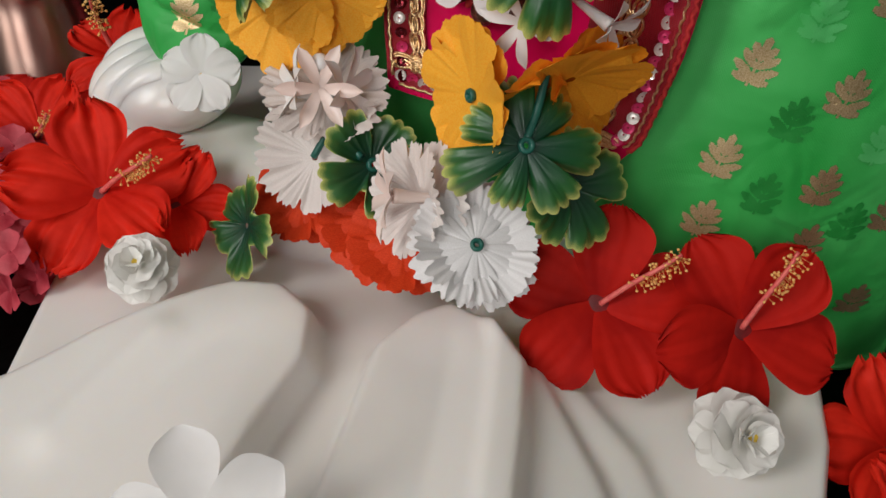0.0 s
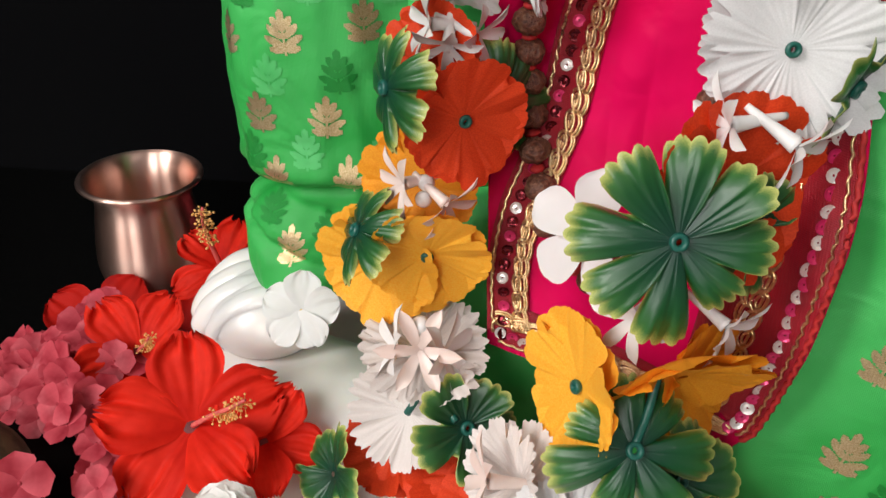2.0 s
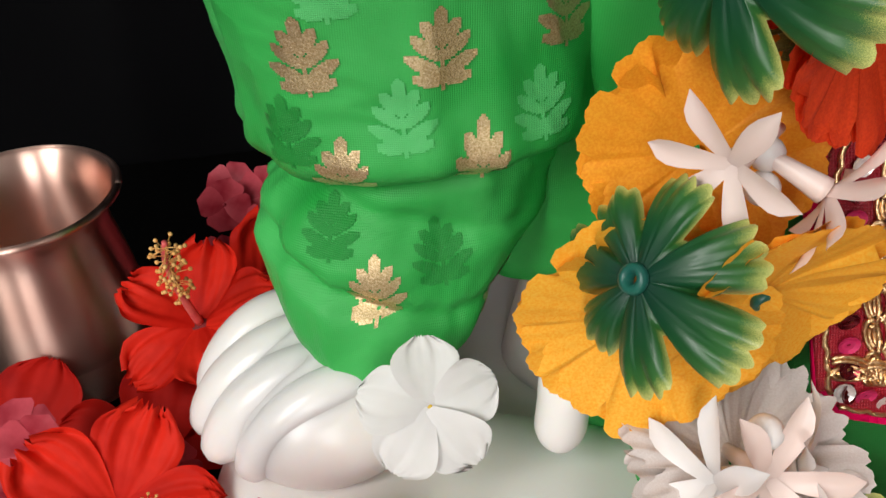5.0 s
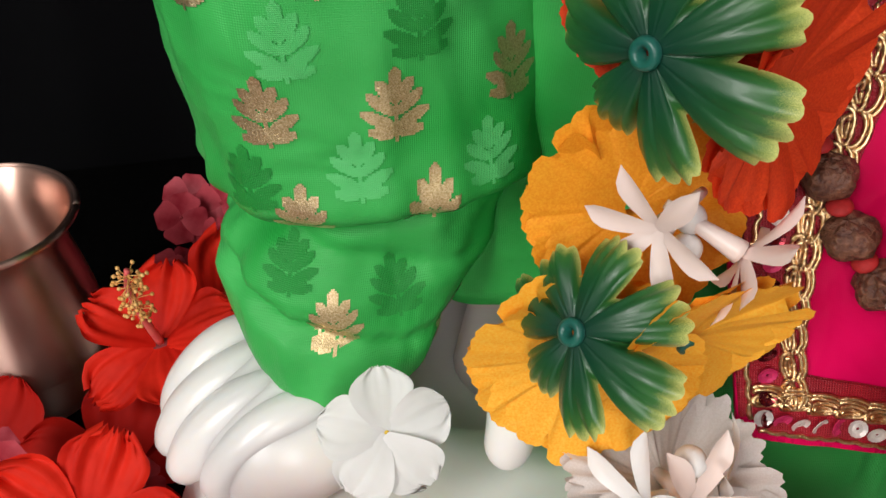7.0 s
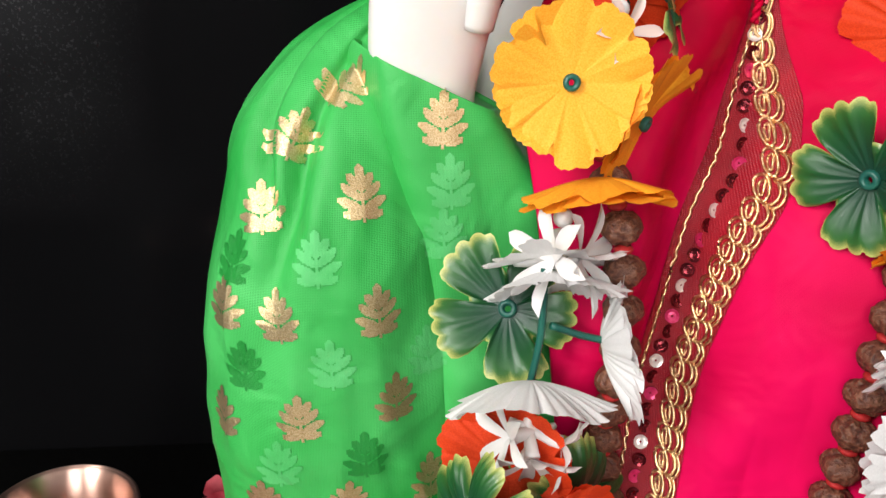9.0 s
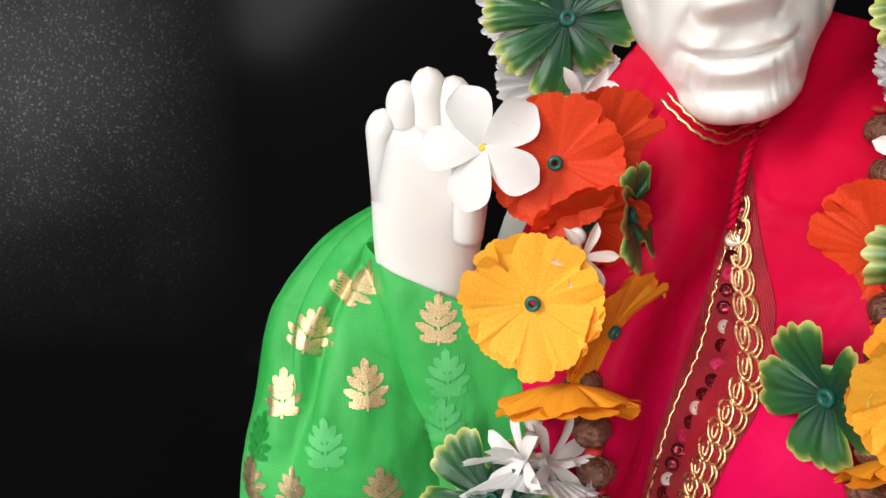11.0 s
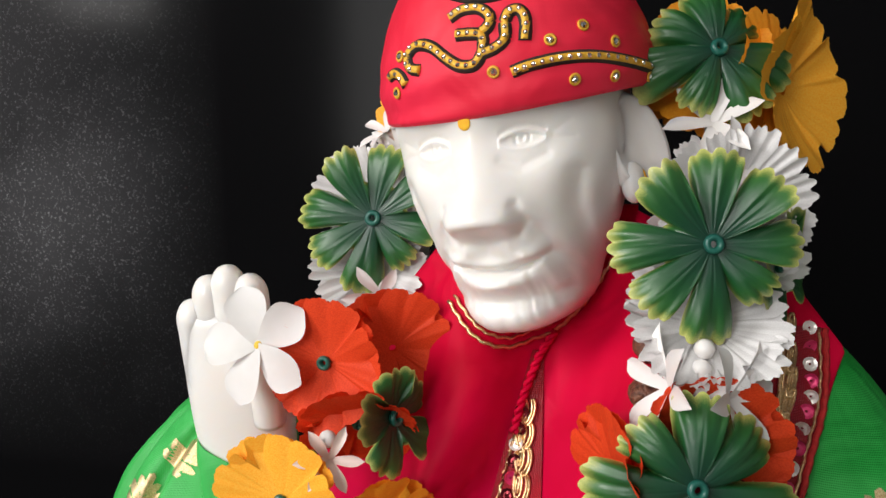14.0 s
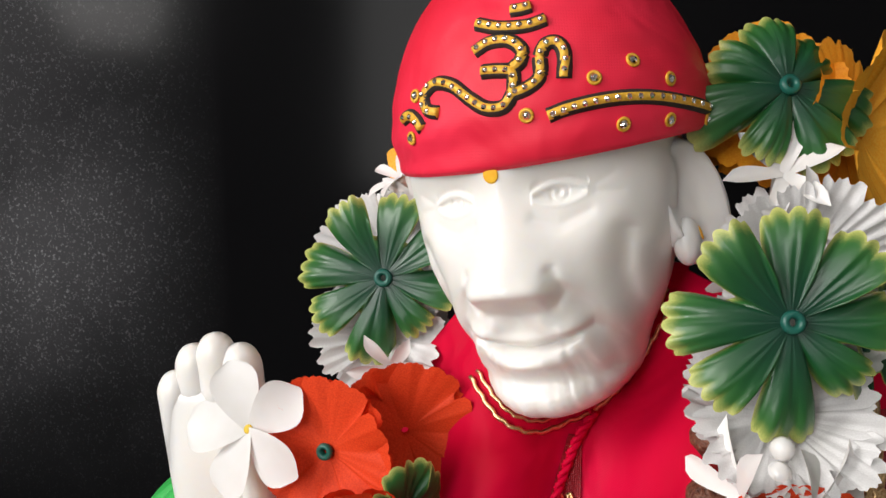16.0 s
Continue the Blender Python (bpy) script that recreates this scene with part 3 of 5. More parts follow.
def fold_left(a, z):
    w = 0.020 * math.sin(3 * a + 9 * z) + 0.045 * noise.noise(Vector((math.cos(a) * 1.6, math.sin(a) * 1.6, z * 14))) + 0.022 * noise.noise(Vector((math.cos(a) * 5, math.sin(a) * 5, z * 40)))
    c1 = math.exp(-((z - 0.206 - 0.010 * math.cos(a + 0.9)) / 0.0045) ** 2)
    c2 = math.exp(-((z - 0.190 + 0.016 * math.cos(a - 0.3)) / 0.005) ** 2) * (0.5 + 0.5 * math.cos(a - 3.6))
    c3 = math.exp(-((z - 0.165 + 0.020 * math.cos(a + 0.2)) / 0.004) ** 2) * (0.5 + 0.5 * math.cos(a - 3.9))
    # tucks that run down from the bent elbow
    t1 = math.exp(-((a - 4.35 - 3.0 * (z - 0.43)) / 0.10) ** 2) * max(0.0, min(1.0, (z - 0.36) / 0.05))
    t2 = math.exp(-((a - 3.9 + 6.0 * (z - 0.44)) / 0.12) ** 2) * max(0.0, min(1.0, (z - 0.39) / 0.04))
    ridge = 0.5 - abs(noise.noise(Vector((math.cos(a) * 2.2 + 3, math.sin(a) * 2.2, z * 10 + math.sin(a))))) * 2
    return w + 0.055 * ridge - 0.11 * c1 - 0.11 * c2 - 0.12 * c3 + 0.045 * math.exp(-((z - 0.222) / 0.010) ** 2) + 0.03 * math.exp(-((z - 0.180) / 0.008) ** 2) - 0.22 * t1 - 0.22 * t2


def fold_right(a, z):
    return 0.010 * math.sin(4 * a + 6 * z) + 0.035 * noise.noise(Vector((math.cos(a) * 2, math.sin(a) * 2, z * 7))) + 0.014 * noise.noise(Vector((math.cos(a) * 9, math.sin(a) * 9, z * 30)))


def fold_inner(a, z):
    return 0.06 * math.sin(5 * a + 14 * z) + 0.09 * noise.noise(Vector((math.cos(a) * 2, math.sin(a) * 2, z * 9)))


left = loft([(0.127, -0.136, 0.520, 0.026, 0.024), (0.136, -0.137, 0.522, 0.036, 0.034), (0.156, -0.135, 0.535, 0.049, 0.042), (0.180, -0.127, 0.548, 0.059, 0.047), (0.205, -0.120, 0.556, 0.058, 0.050), (0.225, -0.116, 0.556, 0.069, 0.058), (0.255, -0.117, 0.560, 0.072, 0.062), (0.30, -0.123, 0.564, 0.069, 0.066), (0.36, -0.123, 0.566, 0.066, 0.065),
             (0.405, -0.122, 0.570, 0.056, 0.060), (0.44, -0.121, 0.576, 0.050, 0.050), (0.462, -0.115, 0.582, 0.042, 0.040), (0.482, -0.105, 0.588, 0.032, 0.028), (0.498, -0.092, 0.592, 0.018, 0.018), (0.503, -0.088, 0.592, 0.003, 0.004)], 9, 110, 2.2, fold_left)
left = ([(x, y, z + 0.42 * max(0.0, x + 0.135) * max(0.0, min(1.0, (0.195 - z) / 0.05))) for x, y, z in left[0]], left[1])
inner = loft([(0.150, -0.048, 0.552, 0.048, 0.042), (0.22, -0.035, 0.560, 0.055, 0.05), (0.30, -0.040, 0.560, 0.054, 0.05), (0.37, -0.052, 0.562, 0.050, 0.046), (0.42, -0.058, 0.559, 0.052, 0.042), (0.455, -0.070, 0.555, 0.046, 0.034), (0.470, -0.077, 0.552, 0.037, 0.028), (0.4685, -0.078, 0.552, 0.033, 0.024)], 9, 90, 2.0, fold_inner)
right = loft([(0.004, 0.225, 0.47, 0.135, 0.130), (0.02, 0.225, 0.47, 0.130, 0.126), (0.12, 0.225, 0.462, 0.128, 0.122), (0.22, 0.228, 0.46, 0.125, 0.114), (0.31, 0.230, 0.468, 0.118, 0.114), (0.38, 0.226, 0.50, 0.098, 0.115), (0.44, 0.218, 0.54, 0.066, 0.088), (0.49, 0.214, 0.57, 0.042, 0.060), (0.530, 0.202, 0.59, 0.024, 0.036), (0.545, 0.198, 0.595, 0.004, 0.004)], 9, 140, 2.6, fold_right)
inner = ([(x, y, z - 0.42 * (x + 0.084) * max(0.0, min(1.0, (z - 0.40) / 0.06))) for x, y, z in inner[0]], inner[1])
skirt = loft([(0.052, 0.05, 0.49, 0.11, 0.070), (0.11, 0.05, 0.495, 0.105, 0.068), (0.16, 0.05, 0.51, 0.10, 0.060), (0.22, 0.05, 0.53, 0.09, 0.05)], 6, 60, 2.4, fold_inner)
gv, gf = merge(left, inner, right, skirt)
GREEN_ME = mesh_of("green_robe", gv, gf, M_GREEN)
robe = thing("green_robe", "bright green silk brocade robe with woven gold leaves", "robe", GREEN_ME)
GREEN_BVH = bvh_of(GREEN_ME)

SX = (-0.11, -0.02, 0.06, 0.13, 0.17, 0.23)
SZ = (0.11, 0.20, 0.30, 0.40, 0.50, 0.56, 0.60)
SHAWL_Y = ((0.445, 0.395, 0.385, 0.340, 0.332, 0.345), (0.480, 0.432, 0.422, 0.342, 0.333, 0.350), (0.510, 0.475, 0.462, 0.352, 0.338, 0.375), (0.535, 0.488, 0.478, 0.415, 0.398, 0.450), (0.560, 0.530, 0.522, 0.497, 0.485, 0.530), (0.585, 0.555, 0.548, 0.545, 0.545, 0.578), (0.610, 0.575, 0.575, 0.580, 0.590, 0.615))


def shawl_y(x, z):
    y = sum(trilin(SHAWL_Y, SX, SZ, x + dx, z + dz) for dx in (-0.018, 0, 0.018) for dz in (-0.025, 0, 0.025)) / 9
    f = 0.0140 * math.sin(62 * (x - 0.30 * z) + 2 * noise.noise(Vector((x * 8, z * 9, 5)))) * min(1, max(0, (z - 0.2) / 0.15)) + 0.009 * noise.noise(Vector((x * 30 - z * 9, z * 12, 2.3))) * 0.6 + 0.006 * noise.noise(Vector((x * 16, z * 8, 0.3)))
    return y + f


def shawl_left(z):
    return np.interp(z, (0.12, 0.165, 0.30, 0.345, 0.42, 0.48, 0.55, 0.60), (0.002, -0.014, -0.022, -0.028, -0.034, -0.040, -0.006, 0.034))


def shawl_right(z):
    return np.interp(z, (0.12, 0.153, 0.17, 0.222, 0.292, 0.344, 0.385, 0.44, 0.494, 0.54, 0.575, 0.60), (0.100, 0.112, 0.122, 0.129, 0.135, 0.141, 0.150, 0.168, 0.192, 0.216, 0.190, 0.12))


def shawl_bottom(x):
    return np.interp(x, (-0.02, 0.01, 0.06, 0.105, 0.125), (0.166, 0.160, 0.152, 0.147, 0.165))


def shawl_mesh():
    nu, nv = 130, 170
    front = []
    for j in range(nv + 1):
        zz = 0.150 + (0.603 - 0.150) * j / nv
        for i in range(nu + 1):
            x = shawl_left(zz) + (shawl_right(zz) - shawl_left(zz)) * i / nu
            z = max(zz, shawl_bottom(x))
            front.append((x, shawl_y(x, z), z))
    back = [(x, y + 0.0022, z) for x, y, z in front]
    n = len(front)
    faces = grid_faces(nv + 1, nu + 1)
    faces += [tuple(i + n for i in f[::-1]) for f in faces]
    rim = [i for i in range(nu)] + [nu + j * (nu + 1) for j in range(nv)] + [nv * (nu + 1) + nu - i for i in range(nu)] + [(nv - j) * (nu + 1) for j in range(nv)]
    for a, b in zip(rim, rim[1:] + rim[:1]):
        faces.append((a, a + n, b + n, b))
    return front + back, faces


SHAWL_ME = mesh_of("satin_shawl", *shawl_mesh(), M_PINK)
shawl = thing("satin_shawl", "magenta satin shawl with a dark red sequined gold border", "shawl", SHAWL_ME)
SHAWL_BVH = bvh_of(SHAWL_ME)


def cap_mesh():
    secs = smooth_rows([(0.0145, 0.0590, 0.0625, 0.069), (0.018, 0.0610, 0.0645, 0.070), (0.034, 0.0620, 0.0660, 0.071), (0.055, 0.0565, 0.0605, 0.067), (0.075, 0.0455, 0.0500, 0.056), (0.092, 0.029, 0.032, 0.036), (0.099, 0.016, 0.016, 0.018), (0.1005, 0.001, 0.001, 0.001)], 10)
    verts, around = [], 120
    for h, w, f, b in secs:
        for i in range(around):
            a = 2 * math.pi * i / around
            c, s = math.cos(a), math.sin(a)
            q = (abs(c) ** 2.2 + abs(s) ** 2.2) ** (-1 / 2.2)
            low = max(0.0, 1 - (h - 0.0145) / 0.05)
            r = 1 + 0.006 * noise.noise(Vector((c * 3, s * 3, h * 60))) * (0.4 + low) + 0.009 * math.sin(h * 420 + 2.2 * math.sin(a * 2)) * low
            verts.append(HEAD @ Vector((0.0045 + (w + 0.0035) * q * c * r, (f if s < 0 else b) * q * s * r, h + (0.010 * s * s if s > 0 else -0.0042 * s * s) * low)))
    return verts, grid_faces(len(secs), around, True)


CAP_ME = mesh_of("headscarf", *cap_mesh(), M_CAP)
cap = thing("headscarf", "crimson satin headscarf with gold jewelled embroidery on the statue", "headscarf", CAP_ME)
CAP_BVH = bvh_of(CAP_ME)


# ---- flowers ----
def polar_petals(n, radius, cup, notch, seed, rings=8, fringe=0.0, inner=0.06):
    """A round cloth blossom with n soft petals, slit between, one skin."""
    rnd = random.Random(seed)
    per = 14
    seg = n * per
    long = [1 + rnd.uniform(-0.07, 0.05) for _ in range(n)]
    lift = [rnd.uniform(-0.09, 0.09) for _ in range(n)]
    cut = [notch * rnd.uniform(0.35, 1.5) for _ in range(n)]
    skew = [rnd.uniform(-0.07, 0.07) for _ in range(n)]
    ph = rnd.uniform(0, 6)
    verts, uvs = [], []
    for r in range(rings + 1):
        u = r / rings
        for s in range(seg):
            k, j = divmod(s, per)
            v = (j + 0.5) / per * 2 - 1
            f = abs(v)
            slit = cut[k] if v > 0 else cut[k - 1]
            edge = long[k] * (1 - slit * f ** 9) - 0.035 * math.exp(-((v - 0.1) / 0.13) ** 2) + 0.008 * math.sin(s * 2.7 + ph)
            edge -= fringe * (0.5 + 0.5 * math.cos(v * math.pi * 3 + k)) * (0.5 + 0.5 * math.sin(s * 1.3 + k * k))
            rad = radius * (inner + (edge - inner) * u)
            a = 2 * math.pi * (k + 0.5 + v * 0.5) / n
            z = cup * u ** 1.8 + 0.036 * u * (1 - f ** 4) + lift[k] * u * u * (1 - f * f) + skew[k] * v * u * u
            z += 0.05 * u * u * math.sin(3 * a + ph) - 0.006 * u * math.exp(-(v / 0.10) ** 2) + 0.004 * u * math.cos(v * 9 + k) - 0.05 * u ** 5
            verts.append((rad * math.cos(a), rad * math.sin(a), radius * z))
            uvs.append((u, v))
    return verts, grid_faces(rings + 1, seg, True), uvs


def whorl(n, radius, cup, seed, rings=9):
    """A whorl of n lobed leaves with scalloped rims."""
    rnd = random.Random(seed)
    per = 26
    seg = n * per
    long = [1 + rnd.uniform(-0.20, 0.10) for _ in range(n)]
    bend = [rnd.uniform(-0.20, 0.18) for _ in range(n)]
    twist = [rnd.uniform(-0.16, 0.16) for _ in range(n)]
    sway = [rnd.uniform(-0.10, 0.10) for _ in range(n)]
    slim = [rnd.uniform(0.93, 1.0) for _ in range(n)]
    verts, uvs = [], []
    for r in range(rings + 1):
        u = r / rings
        for s in range(seg):
            k, f = divmod(s, per)
            v = (f + 0.5) / per * 2 - 1
            scal = 0.085 * abs(math.sin(v * math.pi * 2.5 + 1.57)) ** 0.7
            edge = 0.36 + (long[k] - 0.36) * (1 - abs(v) ** 8) ** 0.9 + scal * (1 - abs(v) ** 8) - 0.06
            rad = radius * (0.05 + (edge - 0.05) * u)
            a = 2 * math.pi * (k + 0.5 + v * 0.5 * (1 - (1 - slim[k]) * u) + sway[k] * u * u * (1 - abs(v) ** 4)) / n
            z = cup * u * u + bend[k] * u ** 2.2 + twist[k] * v * u * u + 0.10 * u * (1 - 0.35 * u) * math.cos(v * math.pi / 2)
            z += 0.035 * u ** 3 * math.sin(v * 7 + k * 2) - 0.022 * u * math.exp(-(v / 0.09) ** 2) - 0.20 * u ** 5
            verts.append((rad * math.cos(a), rad * math.sin(a), radius * z))
            uvs.append((u, v))
    return verts, grid_faces(rings + 1, seg, True), uvs


def petal(length, width, curl, ruffle, seed, nu=9, nv=12, base=0.15, tip=2.2, lift=0.3, end=0.05):
    """One petal along +x."""
    rnd = random.Random(seed)
    ph = rnd.uniform(0, 6)
    verts = []
    for i in range(nu + 1):
        u = i / nu
        w = width * (base + (1 - base) * math.sin(math.pi * min(1, u ** 0.85 * 0.62)) ** 1.2) * (1 - max(0, (u - 0.60) / 0.40) ** tip * (1 - end * end)) ** 0.5
        for j in range(nv + 1):
            v = j / nv * 2 - 1
            rag = ruffle * u * u * (math.sin(v * 9 + ph) * 0.6 + math.sin(v * 17 + ph * 2) * 0.4)
            crisp = noise.noise(Vector((u * 5, v * 4, seed * 1.7)))
            x = length * u * (1 - 0.08 * v * v * u * w / width) + length * ruffle * u ** 6 * (0.22 * math.sin(v * 23 + ph) + 0.5 * noise.noise(Vector((v * 9, seed, 3))))
            z = length * (lift * u - curl * u * u + 0.10 * v * v * u * w / width + 0.22 * ruffle * u * crisp + 0.14 * ruffle * u * noise.noise(Vector((u * 12, v * 9, seed * 0.7)))) + width * rag
            verts.append((x, w * v, z))
    return verts, grid_faces(nu + 1, nv + 1)


def ring_of(n, make, seed, wobble=6):
    rnd = random.Random(seed)
    parts = []
    for k in range(n):
        vs, fs = make(k)
        m = pose(0, 0, 0.0006 * (k % 2), rnd.uniform(-wobble, wobble), rnd.uniform(-wobble, wobble), 360 * k / n + rnd.uniform(-wobble, wobble))
        parts.append(([m @ Vector(v) for v in vs], fs))
    return merge(*parts)


def eyelet_mesh():
    vs = []
    prof = [(0.0032, -0.001), (0.0042, 0.001), (0.0038, 0.0026), (0.0026, 0.0030), (0.0016, 0.0024), (0.0014, -0.001)]
    for r, z in prof:
        for s in range(16):
            a = 2 * math.pi * s / 16
            vs.append((r * math.cos(a), r * math.sin(a), z))
    return mesh_of("eyelet", vs, grid_faces(len(prof), 16, True), M_PLASTIC_GREEN)


EYELET = eyelet_mesh()


def star_mesh(mat, seed, petals=6, length=0.016):
    """A waxy tuberose: a slim tube that opens into narrow petals."""
    body = tube([(0, 0, -0.020), (0, 0, -0.008), (0, 0, 0.0)], 0.0025, 10, 5, taper=lambda u: 0.5 + 0.7 * u)
    pet = ring_of(petals, lambda k: petal(length * 1.1, 0.0029, 0.25, 0.02, seed + k, 7, 4, 0.4, 2.0, 0.45), seed, 9)
    return mesh_of("tuberose", *merge(body, pet), mat)


STARS = [star_mesh(M_PLASTIC_WHITE, 31 + k) for k in range(3)]
STARS_BLUSH = [star_mesh(simple("blush_plastic", (0.78, 0.60, 0.54), (0.82, 0.68, 0.62), 40, 0.35, sub=0.2), 41 + k) for k in range(2)]
FLOWERS = {}
for key, mat in (("yellow", M_F_YELLOW), ("orange", M_F_ORANGE), ("red", M_F_RED), ("white", M_F_WHITE), ("blush", M_F_BLUSH)):
    count, slit, frill = (12, 0.42, 0.10) if key in ("white", "blush") else (10, 0.30, 0.0)
    FLOWERS[key] = [mesh_of(key + "_blossom", *polar_petals(count, 1.0, cup, slit, seed, fringe=frill)[:2], mat) for cup, seed in ((0.16, 3), (0.34, 7), (0.05, 11), (-0.12, 17))]
WHORLS = []
for n, cup, seed in ((8, 0.10, 5), (7, -0.05, 9), (8, 0.32, 13), (5, 0.25, 21)):
    v, f, uv = whorl(n, 1.0, cup, seed)
    WHORLS.append(mesh_of("leaf_whorl", v, f, M_LEAF, True, uv))

BEAD = mesh_of("bead", *blob((0, 0, 0), (1, 1, 1), (0, 0, 0), 14, 10), M_PLASTIC_WHITE)


def sized(me, m, parent, name, label=""):
    return child(name, me, parent, label, m)


def blossom(parent, kind, pos, az, el, radius, form=0, spin=0, eye=True, double=True):
    """A cloth blossom of the garland with its plastic eyelet."""
    m = facing(pos, az, el, spin, radius)
    o = sized(FLOWERS[kind][form], m, parent, kind + "_blossom", kind + " cloth blossom with scalloped petals")
    if double:
        m2 = m @ pose(0, 0, -0.17, 0, 0, 15) @ Matrix.Scale(0.97, 4)
        child("under_petals", FLOWERS[kind][(form + 1) % 3], o, "", o.matrix_basis.inverted() @ m2)
    if eye:
        child("eyelet", EYELET, o, "dark green plastic eyelet", Matrix.Translation((0, 0, 0.02)) @ Matrix.Scale(0.85 / radius, 4))
    return o


def leaves(parent, pos, az, el, radius, form=0, spin=0):
    m = facing(pos, az, el, spin, radius)
    o = sized(WHORLS[form], m, parent, "leaf_whorl", "waxy green leaf whorl with yellow margins")
    child("eyelet", EYELET, o, "dark green plastic eyelet", Matrix.Scale(1.0 / radius, 4))
    return o


def star(parent, pos, az, el, spin=0, scale=1.0, blush=False, form=0):
    return sized((STARS_BLUSH if blush else STARS)[form], facing(pos, az, el, spin, scale), parent, "tuberose", "small white plastic tuberose")


def bead(parent, pos, r=0.0042):
    return sized(BEAD, Matrix.Translation(pos) @ Matrix.Scale(r, 4), parent, "bead")


def stem(parent, pts, r=0.0016, mat=None):
    return child("stem", mesh_of("stem", *tube(pts, r, 8, 5), mat or M_PLASTIC_GREEN), parent)


garland = thing("flower_garland", "artificial garland of cloth blossoms and green leaves round the statue's neck", "garland")
G = garland
# strand over the raised hand, from the neck down
blossom(G, "yellow", (0.004, 0.605, 0.652), -30, 10, 0.030, 1, eye=False)
star(G, (-0.012, 0.585, 0.640), -35, 40)
star(G, (-0.004, 0.580, 0.632), -10, 10, 40)
blossom(G, "white", (-0.020, 0.590, 0.600), -15, 5, 0.036, 1, eye=False)
leaves(G, (-0.013, 0.558, 0.597), 5, 10, 0.037, 0, 12)
blossom(G, "white", (-0.016, 0.568, 0.568), 0, 20, 0.033, 1, 20)
star(G, (-0.006, 0.545, 0.560), 10, -10, 10, 1.1)
blossom(G, "red", (0.004, 0.530, 0.537), 20, 5, 0.031, 0, eye=False)
blossom(G, "red", (-0.022, 0.506, 0.536), -8, 4, 0.032, 0, 10)
blossom(G, "red", (-0.006, 0.506, 0.508), 10, -35, 0.029, 0, 40)
leaves(G, (0.012, 0.502, 0.513), 62, 10, 0.027, 3, 60)
star(G, (-0.012, 0.480, 0.500), 20, 20, 0, 0.9, True)
bead(G, (-0.014, 0.484, 0.508), 0.004)
blossom(G, "orange", (0.004, 0.490, 0.462), 45, -15, 0.033, 0, 25)
blossom(G, "yellow", (-0.033, 0.475, 0.481), -8, 8, 0.032, 0, 5)
blossom(G, "orange", (-0.016, 0.478, 0.436), 10, -70, 0.033, 0, 25, eye=False)
bead(G, (-0.032, 0.470, 0.427))
bead(G, (-0.033, 0.470, 0.418))
bead(G, (-0.034, 0.470, 0.409))
star(G, (-0.036, 0.462, 0.412), -60, 15, 0, 1.4)
star(G, (-0.026, 0.462, 0.412), 60, 15, 0, 1.4)
blossom(G, "white", (-0.033, 0.468, 0.404), -5, -58, 0.032, 1, eye=False)
blossom(G, "white", (-0.046, 0.445, 0.366), -5, -62, 0.036, 1, eye=False, double=False)
blossom(G, "white", (-0.006, 0.462, 0.372), 78, 10, 0.034, 0, eye=False)
leaves(G, (-0.050, 0.478, 0.382), -20, 30, 0.034, 3, 30)
stem(G, [(-0.040, 0.462, 0.408), (-0.040, 0.458, 0.38), (-0.044, 0.456, 0.352)])
stem(G, [(-0.036, 0.458, 0.384), (-0.022, 0.460, 0.378), (-0.010, 0.462, 0.374)])
star(G, (-0.052, 0.446, 0.338), -65, 5, 0, 1.2)
star(G, (-0.043, 0.442, 0.330), 0, -40, 30, 1.2)
star(G, (-0.030, 0.446, 0.334), 65, -15, 0, 1.2)
bead(G, (-0.043, 0.452, 0.336))
bead(G, (-0.043, 0.446, 0.328))
blossom(G, "red", (-0.050, 0.455, 0.315), -35, 15, 0.033, 0, eye=False)
leaves(G, (-0.072, 0.424, 0.312), -62, 8, 0.033, 1, 10)
leaves(G, (-0.018, 0.450, 0.296), 30, 0, 0.037, 1, 10)
blossom(G, "red", (-0.033, 0.425, 0.297), 27, 0, 0.034, 0, 8)
star(G, (-0.062, 0.420, 0.263), -55, 0, 0, 1.2, True)
star(G, (-0.040, 0.414, 0.256), 55, -25, 0, 1.2, True)
bead(G, (-0.051, 0.424, 0.262), 0.0045)
bead(G, (-0.052, 0.421, 0.254), 0.0045)
blossom(G, "orange", (-0.056, 0.447, 0.250), -10, 20, 0.035, 0, eye=False)
leaves(G, (-0.086, 0.412, 0.238), -68, 30, 0.030, 1, 20)
blossom(G, "yellow", (-0.049, 0.415, 0.224), 6, -16, 0.036, 0, 5)
blossom(G, "yellow", (-0.075, 0.426, 0.211), -14, 4, 0.037, 0, eye=False)
bead(G, (-0.050, 0.396, 0.192), 0.005)
star(G, (-0.050, 0.390, 0.180), 0, 30, 0, 1.4, True, 1)
star(G, (-0.062, 0.394, 0.176), -70, 20, 0, 1.4)
star(G, (-0.038, 0.394, 0.176), 70, 20, 0, 1.4)
blossom(G, "blush", (-0.049, 0.405, 0.168), 0, 66, 0.038, 0, eye=False)
blossom(G, "blush", (-0.056, 0.392, 0.134), -20, 35, 0.034, 1, eye=False)
stem(G, [(-0.045, 0.392, 0.160), (-0.049, 0.390, 0.150), (-0.056, 0.386, 0.138)], 0.0022)
stem(G, [(-0.045, 0.390, 0.158), (-0.036, 0.382, 0.150), (-0.028, 0.374, 0.146)], 0.0022)
leaves(G, (-0.022, 0.376, 0.140), 25, 30, 0.033, 3, 15)
blossom(G, "red", (-0.020, 0.372, 0.108), 0, 55, 0.036, 3, eye=False)
blossom(G, "red", (-0.065, 0.395, 0.105), -20, 55, 0.032, 3, eye=False)
